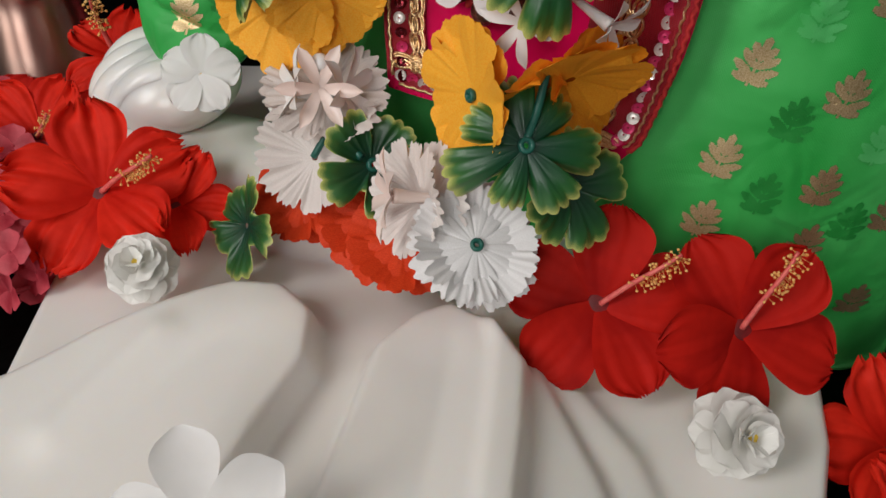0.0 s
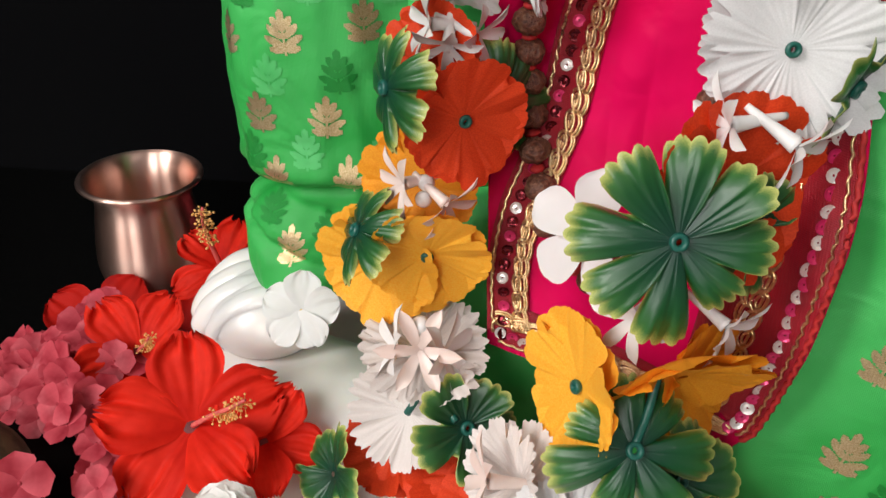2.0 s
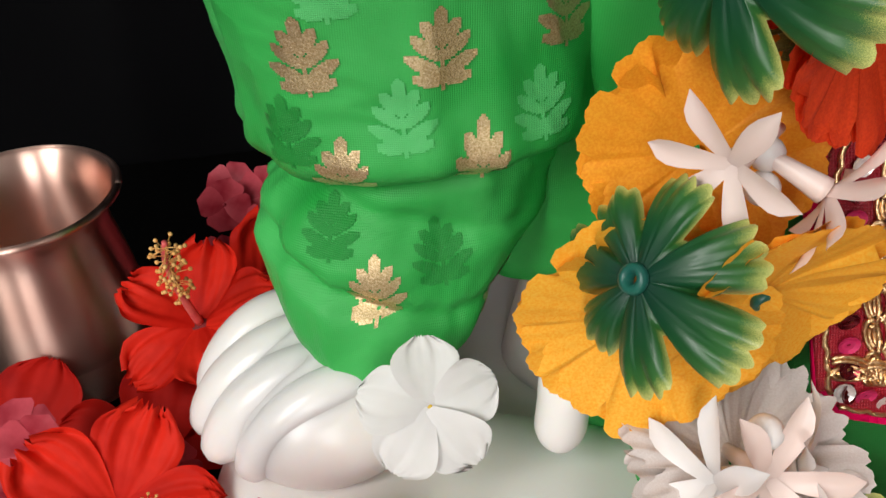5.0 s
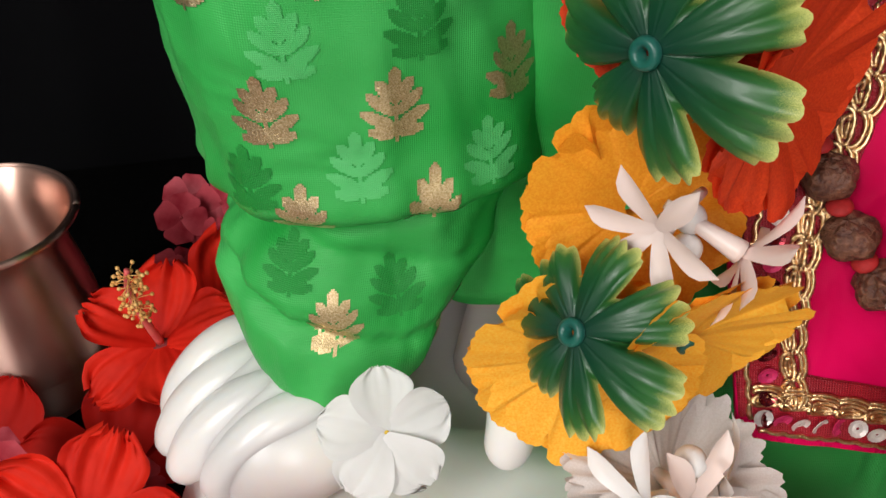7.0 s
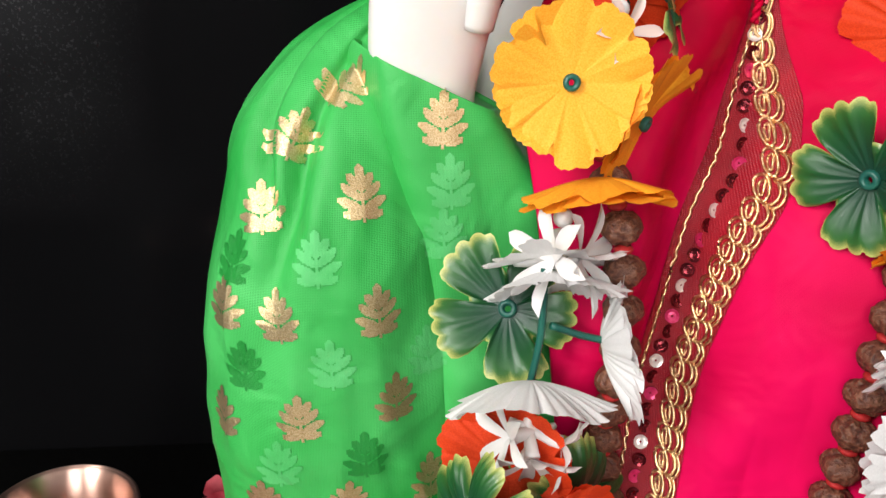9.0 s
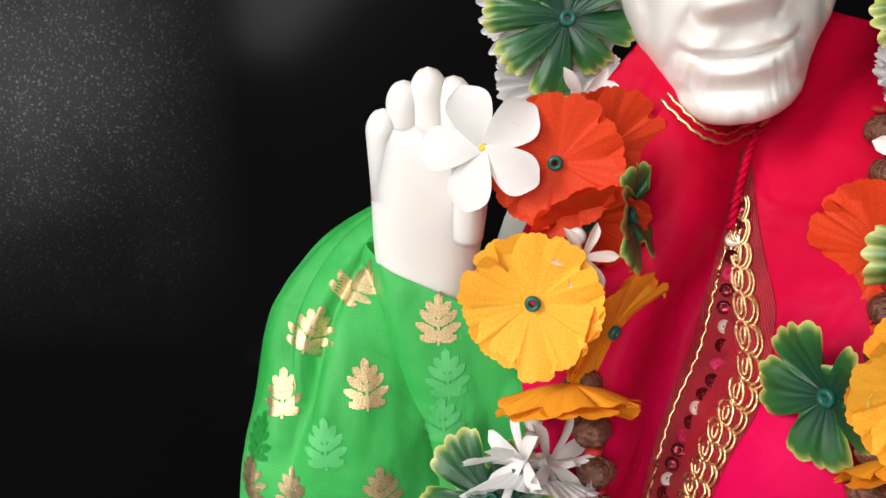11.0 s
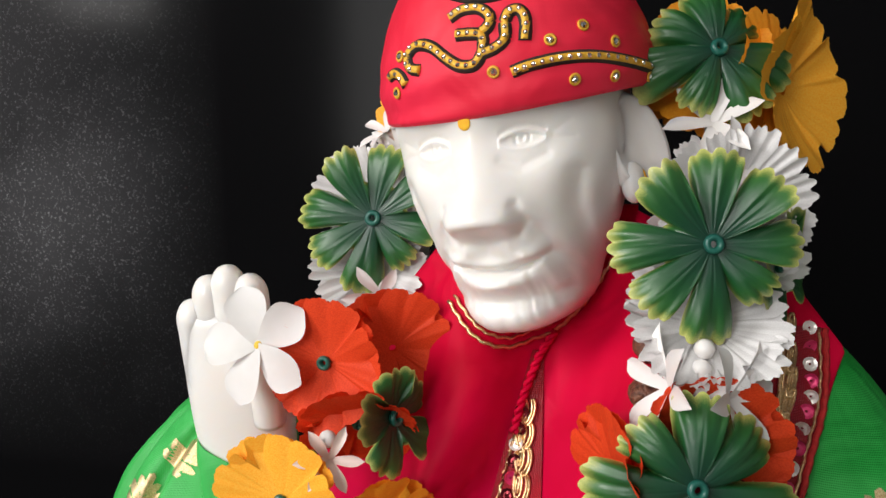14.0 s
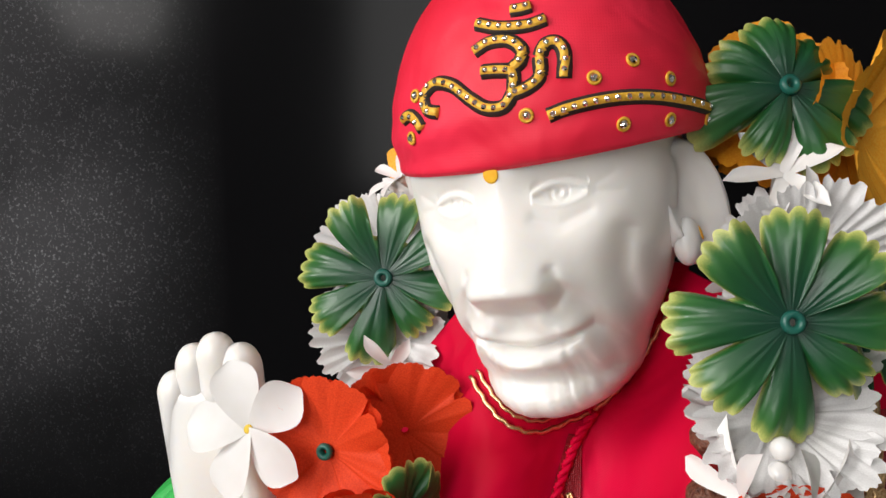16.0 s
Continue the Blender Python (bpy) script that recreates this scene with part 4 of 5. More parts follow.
# strand on the other side
leaves(G, (0.151, 0.549, 0.678), 20, 25, 0.036, 1, 15)
blossom(G, "orange", (0.148, 0.580, 0.670), -10, 20, 0.034, 1, eye=False)
blossom(G, "yellow", (0.184, 0.575, 0.660), 55, 5, 0.040, 1, 10, eye=False)
star(G, (0.150, 0.545, 0.645), 0, 30, 20, 1.3)
bead(G, (0.157, 0.540, 0.636))
star(G, (0.158, 0.540, 0.626), 30, 10, 50, 1.3)
blossom(G, "white", (0.158, 0.540, 0.607), 15, 5, 0.038, 1, eye=False)
blossom(G, "white", (0.154, 0.524, 0.585), 10, -20, 0.037, 2, 30, eye=False)
leaves(G, (0.147, 0.498, 0.598), 8, 12, 0.0375, 0, 22)
leaves(G, (0.178, 0.530, 0.585), 60, 0, 0.030, 3, 80)
blossom(G, "white", (0.146, 0.508, 0.563), 5, 45, 0.036, 0, eye=False)
bead(G, (0.145, 0.492, 0.556))
bead(G, (0.144, 0.490, 0.548))
bead(G, (0.143, 0.488, 0.540))
bead(G, (0.142, 0.486, 0.531), 0.005)
star(G, (0.132, 0.485, 0.541), -60, 10, 0, 1.5)
star(G, (0.154, 0.485, 0.538), 60, 10, 0, 1.5)
blossom(G, "red", (0.148, 0.490, 0.512), 15, 0, 0.036, 0, eye=False)
blossom(G, "red", (0.112, 0.478, 0.502), -65, 0, 0.033, 0, 10)
leaves(G, (0.141, 0.458, 0.511), 12, 15, 0.039, 1, 5)
blossom(G, "red", (0.140, 0.468, 0.482), 5, -40, 0.036, 0, eye=False)
star(G, (0.135, 0.445, 0.474), 20, -20, 0, 1.2)
blossom(G, "yellow", (0.115, 0.430, 0.463), 0, 10, 0.036, 0, 12)
leaves(G, (0.150, 0.440, 0.455), 60, 0, 0.034, 3, 45)
leaves(G, (0.085, 0.450, 0.450), -60, 0, 0.032, 3, 15)
blossom(G, "orange", (0.118, 0.432, 0.430), 5, -55, 0.036, 0, eye=False)
blossom(G, "white", (0.108, 0.412, 0.398), 0, -30, 0.036, 0, eye=False)
star(G, (0.092, 0.392, 0.395), -50, 0, 0, 1.3)
blossom(G, "white", (0.104, 0.392, 0.350), -2, 12, 0.043, 0, 6)
leaves(G, (0.130, 0.382, 0.338), 45, -15, 0.034, 3, -30)
star(G, (0.078, 0.366, 0.325), -70, -5, 0, 1.3)
star(G, (0.104, 0.360, 0.320), 55, -25, 0, 1.3)
blossom(G, "red", (0.086, 0.370, 0.296), 20, 15, 0.042, 0, eye=False)
leaves(G, (0.098, 0.366, 0.276), 40, 10, 0.030, 3, 10)
leaves(G, (0.060, 0.341, 0.283), 0, 22, 0.042, 0, 20)
star(G, (0.050, 0.350, 0.238), -30, 0, 0, 1.2)
star(G, (0.090, 0.348, 0.238), 50, -20, 0, 1.2)
blossom(G, "yellow", (0.028, 0.338, 0.206), -64, 8, 0.038, 0, 20)
blossom(G, "orange", (0.074, 0.340, 0.214), 15, -34, 0.040, 0, 20, eye=False)
blossom(G, "orange", (0.080, 0.352, 0.200), 48, 4, 0.036, 0, 20, eye=False)
stem(G, [(0.060, 0.330, 0.222), (0.056, 0.320, 0.208), (0.051, 0.311, 0.198)], 0.002)
leaves(G, (0.051, 0.310, 0.196), 8, 40, 0.036, 1, 18)
leaves(G, (0.080, 0.330, 0.160), 30, 30, 0.034, 3, 100)
blossom(G, "blush", (0.004, 0.330, 0.150), -60, 20, 0.032, 1, eye=False)
star(G, (-0.010, 0.322, 0.158), -80, 10, 0, 1.4, True)
blossom(G, "white", (0.031, 0.302, 0.143), 10, 52, 0.034, 3)
blossom(G, "red", (-0.004, 0.345, 0.112), -20, 60, 0.034, 3, eye=False)


# ---- copper pot ----
def pot_mesh():
    # radius, height up the outside, over the lip and down the inside
    prof = smooth_rows([(0.001, 0.0), (0.026, 0.0005), (0.029, 0.004), (0.030, 0.020), (0.036, 0.034), (0.0445, 0.043), (0.0475, 0.056), (0.0468, 0.074), (0.0438, 0.096), (0.0412, 0.112), (0.0414, 0.120), (0.0440, 0.127), (0.0485, 0.1318), (0.0510, 0.1335), (0.0516, 0.1352), (0.0505, 0.1364), (0.0475, 0.1358), (0.0430, 0.1290), (0.0402, 0.120), (0.0400, 0.110), (0.0418, 0.096), (0.0450, 0.070), (0.044, 0.040), (0.034, 0.010), (0.001, 0.004)], 5)
    seg = 64
    verts = [(r * math.cos(2 * math.pi * s / seg), r * math.sin(2 * math.pi * s / seg), z) for r, z in prof for s in range(seg)]
    return verts, grid_faces(len(prof), seg, True)


pot = thing("copper_pot", "open copper water pot with a flared rim on the black shelf", "pot", None, pose(-0.317, 0.660, 0.0005))
child("pot_body", mesh_of("pot_body", *pot_mesh(), M_COPPER), pot)
child("rim", mesh_of("rim", *tube([(0.0508 * math.cos(a), 0.0508 * math.sin(a), 0.1352) for a in np.linspace(0, 2 * math.pi, 65)], 0.0019, 10, 1), M_COPPER), pot, "rolled copper rim")


# ---- fresh flowers ----
def petal_mesh(name, n, length, width, mat, seed, curl=0.2, ruffle=0.03, lift=0.3, base=0.15, tip=2.2, nu=9, nv=12, end=0.05):
    return [mesh_of(name, *petal(length, width, curl, ruffle, seed + k, nu, nv, base, tip, lift, end), mat) for k in range(n)]


def column_mesh(length):
    """The long stamen column of a hibiscus, bent a little."""
    return mesh_of("stamen_column", *tube([(0, 0, 0), (0.002, 0.001, length * 0.4), (0.006, 0.001, length * 0.8), (0.010, 0.002, length)], 0.0014, 8, 6, taper=lambda u: 1.2 - 0.5 * u), M_STAMEN)


def pollen_mesh(length, seed):
    rnd = random.Random(seed)
    parts = []
    for _ in range(70):
        u = rnd.uniform(0.45, 1.0)
        a, r = rnd.uniform(0, 6.28), rnd.uniform(0.003, 0.0065)
        p = (0.010 * u ** 1.5 + r * math.cos(a), r * math.sin(a), length * u)
        parts.append(blob(p, (0.0008,) * 3, (0, 0, 0), 6, 4))
        parts.append(tube([(0.010 * u ** 1.5, 0, length * u), p], 0.00018, 3, 1))
    return mesh_of("pollen", *merge(*parts), M_POLLEN)


HIB_PETALS = {"red": petal_mesh("petal", 5, 0.052, 0.0225, M_HIB, 71, 0.26, 0.20, 0.46, 0.14, 3.0, 14, 26, 0.45), "deep": petal_mesh("petal", 5, 0.053, 0.0225, M_HIB_DARK, 91, 0.26, 0.06, 0.36, 0.14, 3.0, 14, 26, 0.35)}
HIB_THROAT = mesh_of("throat", *blob((0, 0, 0.0010), (0.0070, 0.0070, 0.0014), (0, 0, 0), 14, 8), M_HIB_THROAT)
COLUMN, POLLEN = column_mesh(0.050), pollen_mesh(0.050, 5)
HIB_LABEL = "fresh red hibiscus bloom with frilled petals lying at the statue's feet"


def hibiscus(pos, az, el, spin=0, scale=1.0, kind="red", column=True, tilt=(0, 0), label=HIB_LABEL, reach=1.0):
    rnd = random.Random(int(abs(pos[0] * 9999 + pos[1] * 777)))
    h = thing("hibiscus", label, "flower", None, facing(pos, az, el, spin, scale), "fresh flowers at the feet")
    for k in range(5):
        child("petal", HIB_PETALS[kind][k], h, "", pose(0, 0, 0.0008 * (k % 2), rnd.uniform(-16, 16), rnd.uniform(-16, 14), 72 * k + rnd.uniform(-7, 7)))
    child("throat", HIB_THROAT, h, "dark red throat")
    if column:
        c = child("stamen_column", COLUMN, h, "pink stamen column", pose(0, 0, 0.002, tilt[0], tilt[1], 0) @ Matrix.Scale(reach, 4))
        child("pollen", POLLEN, c, "yellow pollen grains")
    return h


IX_PETALS = petal_mesh("petal", 4, 0.015, 0.0085, M_IXORA, 131, 0.25, 0.03, 0.35, 0.25, 3.0, 6, 6)
IX_TUBE = mesh_of("flower_tube", *tube([(0, 0, -0.016), (0.001, 0, -0.006), (0, 0, 0.001)], 0.0011, 6, 4), M_IXORA)


def small_flower(pos, az, el, spin, scale):
    f = thing("small_pink_flower", "small four-petalled pinkish red flower in a loose heap", "flower", None, facing(pos, az, el, spin, scale), "heap of small pink flowers")
    for k in range(4):
        child("petal", IX_PETALS[k], f, "", pose(0, 0, 0.0004 * (k % 2), 0, 0, 90 * k))
    child("flower_tube", IX_TUBE, f)
    return f


PLU = petal_mesh("petal", 5, 0.034, 0.0122, M_PETAL_WHITE, 151, 0.22, 0.0, 0.24, 0.16, 3.4, 14, 12, 0.2)
PLU_EYE = mesh_of("yellow_throat", *blob((0, 0, 0.0008), (0.0026, 0.0026, 0.0012), (0, 0, 0), 12, 8), simple("plumeria_yellow", (0.75, 0.5, 0.04), (0.85, 0.62, 0.1), 300, 0.6, trans=0.1))


def plumeria(pos, az, el, spin, scale, label):
    f = thing("plumeria", label, "flower", None, facing(pos, az, el, spin, scale), "fresh flowers on the statue")
    for k in range(5):
        child("petal", PLU[k], f, "", pose(0, 0, 0.0004 * k, 12, 0, 72 * k))
    child("yellow_throat", PLU_EYE, f, "yellow throat")
    return f


PERI = petal_mesh("petal", 5, 0.0245, 0.0118, M_PETAL_WHITE, 171, 0.30, 0.08, 0.30, 0.14, 3.0, 14, 16, 0.35)
BUD_P = petal_mesh("petal", 4, 0.013, 0.0062, M_BUD, 191, 0.30, 0.04, 0.45, 0.3, 3.0, 9, 8, 0.25)


def round_white(pos, az, el, spin, scale):
    f = thing("white_periwinkle", "white five-petalled periwinkle resting by the green robe's hem", "flower", None, facing(pos, az, el, spin, scale), "fresh flowers on the statue")
    for k in range(5):
        child("petal", PERI[k], f, "", pose(0, 0, 0.0005 * k, 6, 0, 72 * k))
    child("throat", PLU_EYE, f, "pale throat", Matrix.Scale(0.6, 4))
    return f


def jasmine(pos, az, el, spin, scale, label):
    rnd = random.Random(int(spin * 7 + 3))
    f = thing("jasmine", label, "flower", None, facing(pos, az, el, spin, scale), "fresh flowers at the feet")
    for ring, (n, lift, s) in enumerate(((9, -8, 1.0), (8, 14, 0.95), (7, 34, 0.85), (5, 56, 0.70))):
        for k in range(n):
            child("petal", BUD_P[(k + ring) % 4], f, "", pose(0, 0, 0.003 * ring, rnd.uniform(-12, 12), -lift + rnd.uniform(-8, 8), 360 * k / n + 20 * ring) @ Matrix.Scale(s, 4))
    child("throat", PLU_EYE, f, "small yellow heart", pose(0, 0, 0.011) @ Matrix.Scale(0.7, 4))
    return f


# blooms on the marble base and the shelf
STAMEN_BASE = (-0.228, 0.590, 0.092)
hibiscus((-0.188, 0.405, 0.098), 12, 52, 20, 1.05, "red", True, (10, 30))
hibiscus((-0.258, 0.488, 0.084), 10, 45, 60, 0.85, "red", True, (20, 5))
hibiscus((0.100, 0.306, 0.100), 0, 42, 10, 1.0, "deep", True, (-20, 42), "deep red hibiscus bloom lying on the marble base")
hibiscus((0.172, 0.290, 0.098), 5, 42, 44, 1.0, "deep", True, (-16, 40), "deep red hibiscus bloom lying on the marble base")
hibiscus(STAMEN_BASE, -30, 66, 30, 0.80, "red", True, (0, 0), "red hibiscus bloom with a long stamen beside the copper pot", 1.7)
hibiscus((-0.205, 0.645, 0.055), 20, 40, 0, 1.0, "red", False)
hibiscus((-0.33, 0.575, 0.030), -10, 50, 10, 1.0, "deep", False)
hibiscus((0.268, 0.262, 0.030), 0, 60, 25, 1.0, "red", False)
hibiscus((0.275, 0.205, 0.030), 10, 70, 60, 1.0, "red", False)
hibiscus((-0.146, 0.408, 0.086), 20, 50, 50, 0.72, "red", False)
hibiscus((-0.26, 0.56, 0.030), 0, 60, 12, 1.0, "deep", False)



def husk(v):
    k = 1 + 0.02 * noise.noise(v * 60) + 0.012 * noise.noise(v * 240) + 0.05 * max(0.0, v.z / 0.055) ** 6
    return v * k


M_HUSK = simple("brown_coconut_husk", (0.055, 0.036, 0.020), (0.15, 0.105, 0.060), 90, 0.75, bump=0.8, bump_d=0.002)
COCONUT_AT = Vector((-0.336, 0.374, 0.056))
thing("coconut", "rounded brown coconut with rough husk beside the pink flowers", "coconut", mesh_of("coconut", *blob((0, 0, 0), (0.050, 0.050, 0.055), (0, 0, 0), 40, 28, husk), M_HUSK), Matrix.Translation(COCONUT_AT) @ pose(0, 0, 0, 20, 25, 0))
rnd = random.Random(12)
for k in range(130):
    u, v = rnd.random(), rnd.random()
    x, y = -0.215 - 0.17 * u, 0.345 + 0.20 * v
    x -= 0.05 * max(0.0, 0.6 - u) * (v > 0.35)
    z = 0.030 + 0.075 * math.exp(-((u - 0.25) / 0.5) ** 2) * rnd.uniform(0.35, 1.0)
    turn = (rnd.uniform(-50, 50), rnd.uniform(15, 80), rnd.uniform(0, 90), rnd.uniform(0.85, 1.25))
    if (Vector((x, y, z)) - COCONUT_AT).length > 0.080:
        small_flower((x, y, z), *turn)
for k in range(10):
    small_flower((-0.24 + 0.05 * rnd.random(), 0.70 + 0.06 * rnd.random(), 0.03 + 0.05 * rnd.random()), rnd.uniform(-50, 50), rnd.uniform(15, 60), rnd.uniform(0, 90), 1.2)

plumeria((-0.054, 0.504, 0.543), -8, 12, 40, 0.86, "white plumeria with a yellow throat tucked by the raised marble palm")
plumeria((0.033, 0.400, 0.251), -30, 14, 18, 1.0, "white plumeria resting on the pink satin shawl")
plumeria((-0.083, 0.172, 0.112), 0, 50, 34, 1.1, "white plumeria lying on the carved marble base")
round_white((-0.132, 0.462, 0.148), -5, 35, 20, 1.05)
jasmine((-0.153, 0.350, 0.084), 5, 55, 10, 1.6, "double white jasmine bloom on the marble base")
jasmine((0.160, 0.246, 0.066), 20, 45, 40, 1.8, "double white jasmine bloom on the marble base")
thing("fallen_leaf", "green leaf with pale margins fallen on the marble base", "leaf", WHORLS[3], facing((-0.098, 0.381, 0.092), -55, 25, 200, 0.032))


# ---- embroidery, lace, beads and woven motifs ----
def resample(pts, step):
    """Even steps along a smooth line in x and z."""
    a = smooth_rows(pts, 12)
    d = np.r_[0, np.cumsum(np.hypot(*np.diff(a, axis=0).T))]
    t = np.arange(0, d[-1], step)
    return np.stack([np.interp(t, d, a[:, 0]), np.interp(t, d, a[:, 1])], 1)


def on_shawl(x, z, off):
    return Vector((x, shawl_y(x, z) - off, z))


def path_frames(pts, side):
    """Points with the unit way along and the unit way to the side; side gives the sign of that way's x or z."""
    out = []
    for i in range(len(pts)):
        t = pts[min(i + 1, len(pts) - 1)] - pts[max(i - 1, 0)]
        t = t / np.hypot(*t)
        n = np.array([-t[1], t[0]])
        if n @ np.array(side) < 0:
            n = -n
        out.append((pts[i], t, n))
    return out


def widen(run, slim):
    """How wide a border is at this length from its upper end."""
    return min(1.0, 0.12 + run / 0.07) if slim else 1.0


def ribbon(name, pts, side, lo, hi, mat, off=0.0014, slim=False):
    rows = path_frames(resample(pts, 0.004), side)
    k = 6
    verts = [on_shawl(*(p + n * (lo + (hi * widen(i * 0.004, slim) - lo) * j / k)), off) for i, (p, t, n) in enumerate(rows) for j in range(k + 1)]
    back = [v + Vector((0, 0.0012, 0)) for v in verts]
    f = grid_faces(len(rows), k + 1)
    return child(name, mesh_of(name, verts + back, f + [tuple(i + len(verts) for i in q) for q in f], mat), shawl, "dark red net border")


def cord(pts, side, shift, radius, mat, name="gold_cord"):
    rows = path_frames(resample(pts, 0.0022), side)
    line = [on_shawl(*(p + n * (shift + 0.0004 * math.sin(i * 2.1))), 0.0022 + 0.0003 * math.cos(i * 2.1)) for i, (p, t, n) in enumerate(rows)]
    return child(name, mesh_of(name, *tube(line, radius, 6, 1), mat), shawl, "thin gold cord")


def braid(pts, side, shift, size=1.0, slim=False):
    """A scalloped gold braid: a chain of small ovals with double arcs along its outer side."""
    parts = []
    pitch = 0.0118 * size
    for i, (p, t, n) in enumerate(path_frames(resample(pts, pitch), side)):
        c = p + n * (shift * widen(i * pitch, slim))
        for r in (0.0, 0.0015):
            arc = []
            for a in np.linspace(-0.1, math.pi + 0.1, 11):
                q = c + t * (math.cos(a) * (0.0060 + 0.4 * r) * size) + n * ((math.sin(a) * 0.0024 + r + 0.0014) * size)
                arc.append(on_shawl(q[0], q[1], 0.0024 + 0.0007 * math.sin(a)))
            parts.append(tube(arc, 0.00095 * size, 5, 1))
        for along, wide, thick in ((0.0060, 0.0026, 0.0011), (0.0038, 0.0009, 0.0009)):
            ring = []
            for a in np.linspace(0, 2 * math.pi, 15):
                q = c + t * (math.cos(a) * along * size) + n * (math.sin(a + 0.35) * wide * size - 0.0010)
                ring.append(on_shawl(q[0], q[1], 0.0025 + 0.0006 * math.cos(2 * a)))
            parts.append(tube(ring, thick * size, 5, 1))
    return tagged(child("gold_braid", mesh_of("gold_braid", *merge(*parts), M_GOLD), shawl, "scalloped gold thread braid"), kind="stuff")


def sequin_mesh(mat):
    vs = []
    for r, z in ((0.0006, 0.0001), (0.0020, -0.0001), (0.0034, 0.0005), (0.0034, 0.0002), (0.0006, -0.0003)):
        vs += [(r * math.cos(math.pi * s / 6), r * math.sin(math.pi * s / 6), z) for s in range(12)]
    return mesh_of("sequin", vs, grid_faces(5, 12, True), mat, False)


# Dark ones are mirror sequins with their dark reflections put into the colour.
SEQ = {"silver": sequin_mesh(M_SEQUIN), "pink": sequin_mesh(M_SEQUIN_PINK), "dark": sequin_mesh(simple("dark_sequin", (0.10, 0.01, 0.015), (0.22, 0.02, 0.03), 200, 0.2, 0.8))}


def sequins(pts, side, shift, order, step, seed, slim=False):
    r = random.Random(seed)
    for i, (p, t, n) in enumerate(path_frames(resample(pts, step), side)):
        q = p + n * (shift * widen(i * step, slim) + r.uniform(-0.0006, 0.0006))
        child("sequin", SEQ[order[i % len(order)]], shawl, "", facing(on_shawl(q[0], q[1], 0.0030), r.uniform(-22, 22), 10 + r.uniform(-20, 20), r.uniform(0, 90)))


LEFT_EDGE = [(0.074, 0.536), (0.067, 0.510), (0.052, 0.450), (0.0334, 0.404), (0.0172, 0.337), (0.010, 0.295), (0.000, 0.262), (-0.009, 0.238), (-0.0135, 0.206), (-0.011, 0.172)]
ribbon("border", LEFT_EDGE, (1, 0), -0.003, 0.021, M_BORDER, slim=True)
cord(LEFT_EDGE, (1, 0), 0.0, 0.0010, M_GOLD)
sequins(LEFT_EDGE[1:], (1, 0), 0.0062, ("dark", "dark", "silver", "dark", "pink"), 0.0076, 3, True)
braid(LEFT_EDGE[1:], (1, 0), 0.0150, 0.88, True)
RIGHT_EDGE = [(float(shawl_right(z)) - 0.001, z) for z in (0.548, 0.52, 0.494, 0.44, 0.385, 0.344, 0.292, 0.222, 0.172, 0.160)]
ribbon("border", RIGHT_EDGE, (-1, 0), 0.0, 0.036, M_BORDER)
cord(RIGHT_EDGE, (-1, 0), 0.0012, 0.0014, M_THREAD_RED, "red_piping")
cord(RIGHT_EDGE, (-1, 0), 0.0042, 0.0008, M_GOLD)
sequins(RIGHT_EDGE, (-1, 0), 0.0090, ("silver", "pink"), 0.0068, 5)
braid(RIGHT_EDGE, (-1, 0), 0.0200, 0.92)
BOTTOM = [(x, float(shawl_bottom(x)) + 0.0035) for x in (-0.008, 0.01, 0.03, 0.06, 0.085, 0.105)]
ribbon("border", BOTTOM, (0, 1), 0.0, 0.022, M_BORDER, 0.0020)
cord(BOTTOM, (0, 1), 0.001, 0.0008, M_GOLD)
sequins(BOTTOM, (0, 1), 0.0062, ("silver", "pink", "silver"), 0.0068, 7)
braid(BOTTOM, (0, 1), 0.0128, 0.86)
# collar under the chin and the twisted cord that falls from it
COLLAR = [(0.030, 0.560), (0.042, 0.548), (0.0513, 0.5425), (0.061, 0.5400), (0.0713, 0.5420), (0.0814, 0.5449), (0.0961, 0.5586), (0.1086, 0.5786), (0.1150, 0.592)]
cord(COLLAR, (0, 1), 0.0, 0.0010, M_GOLD)
cord(COLLAR, (0, 1), 0.004, 0.0008, M_GOLD)
for turn in (0, math.pi):
    rows = path_frames(resample([(0.0814, 0.5449), (0.0745, 0.5345), (0.0680, 0.5169), (0.0640, 0.500)], 0.0011), (1, 0))
    line = [on_shawl(*(p + n * (0.0011 * math.cos(i * 0.8 + turn))), 0.0034 + 0.0011 * math.sin(i * 0.8 + turn)) for i, (p, t, n) in enumerate(rows)]
    child("twisted_cord", mesh_of("twisted_cord", *tube(line, 0.0013, 6, 1), M_PINK), shawl, "twisted magenta cord")


# headscarf embroidery
def on_cap(x, z, off):
    hit = CAP_BVH.ray_cast(Vector((x, 0.2, z)), Vector((0, 1, 0)))
    if hit[0] is None:
        hit = CAP_BVH.find_nearest(Vector((x, 0.55, z)))
    nrm = hit[1] if hit[1].y < 0 else -hit[1]
    return hit[0] + nrm * off, nrm


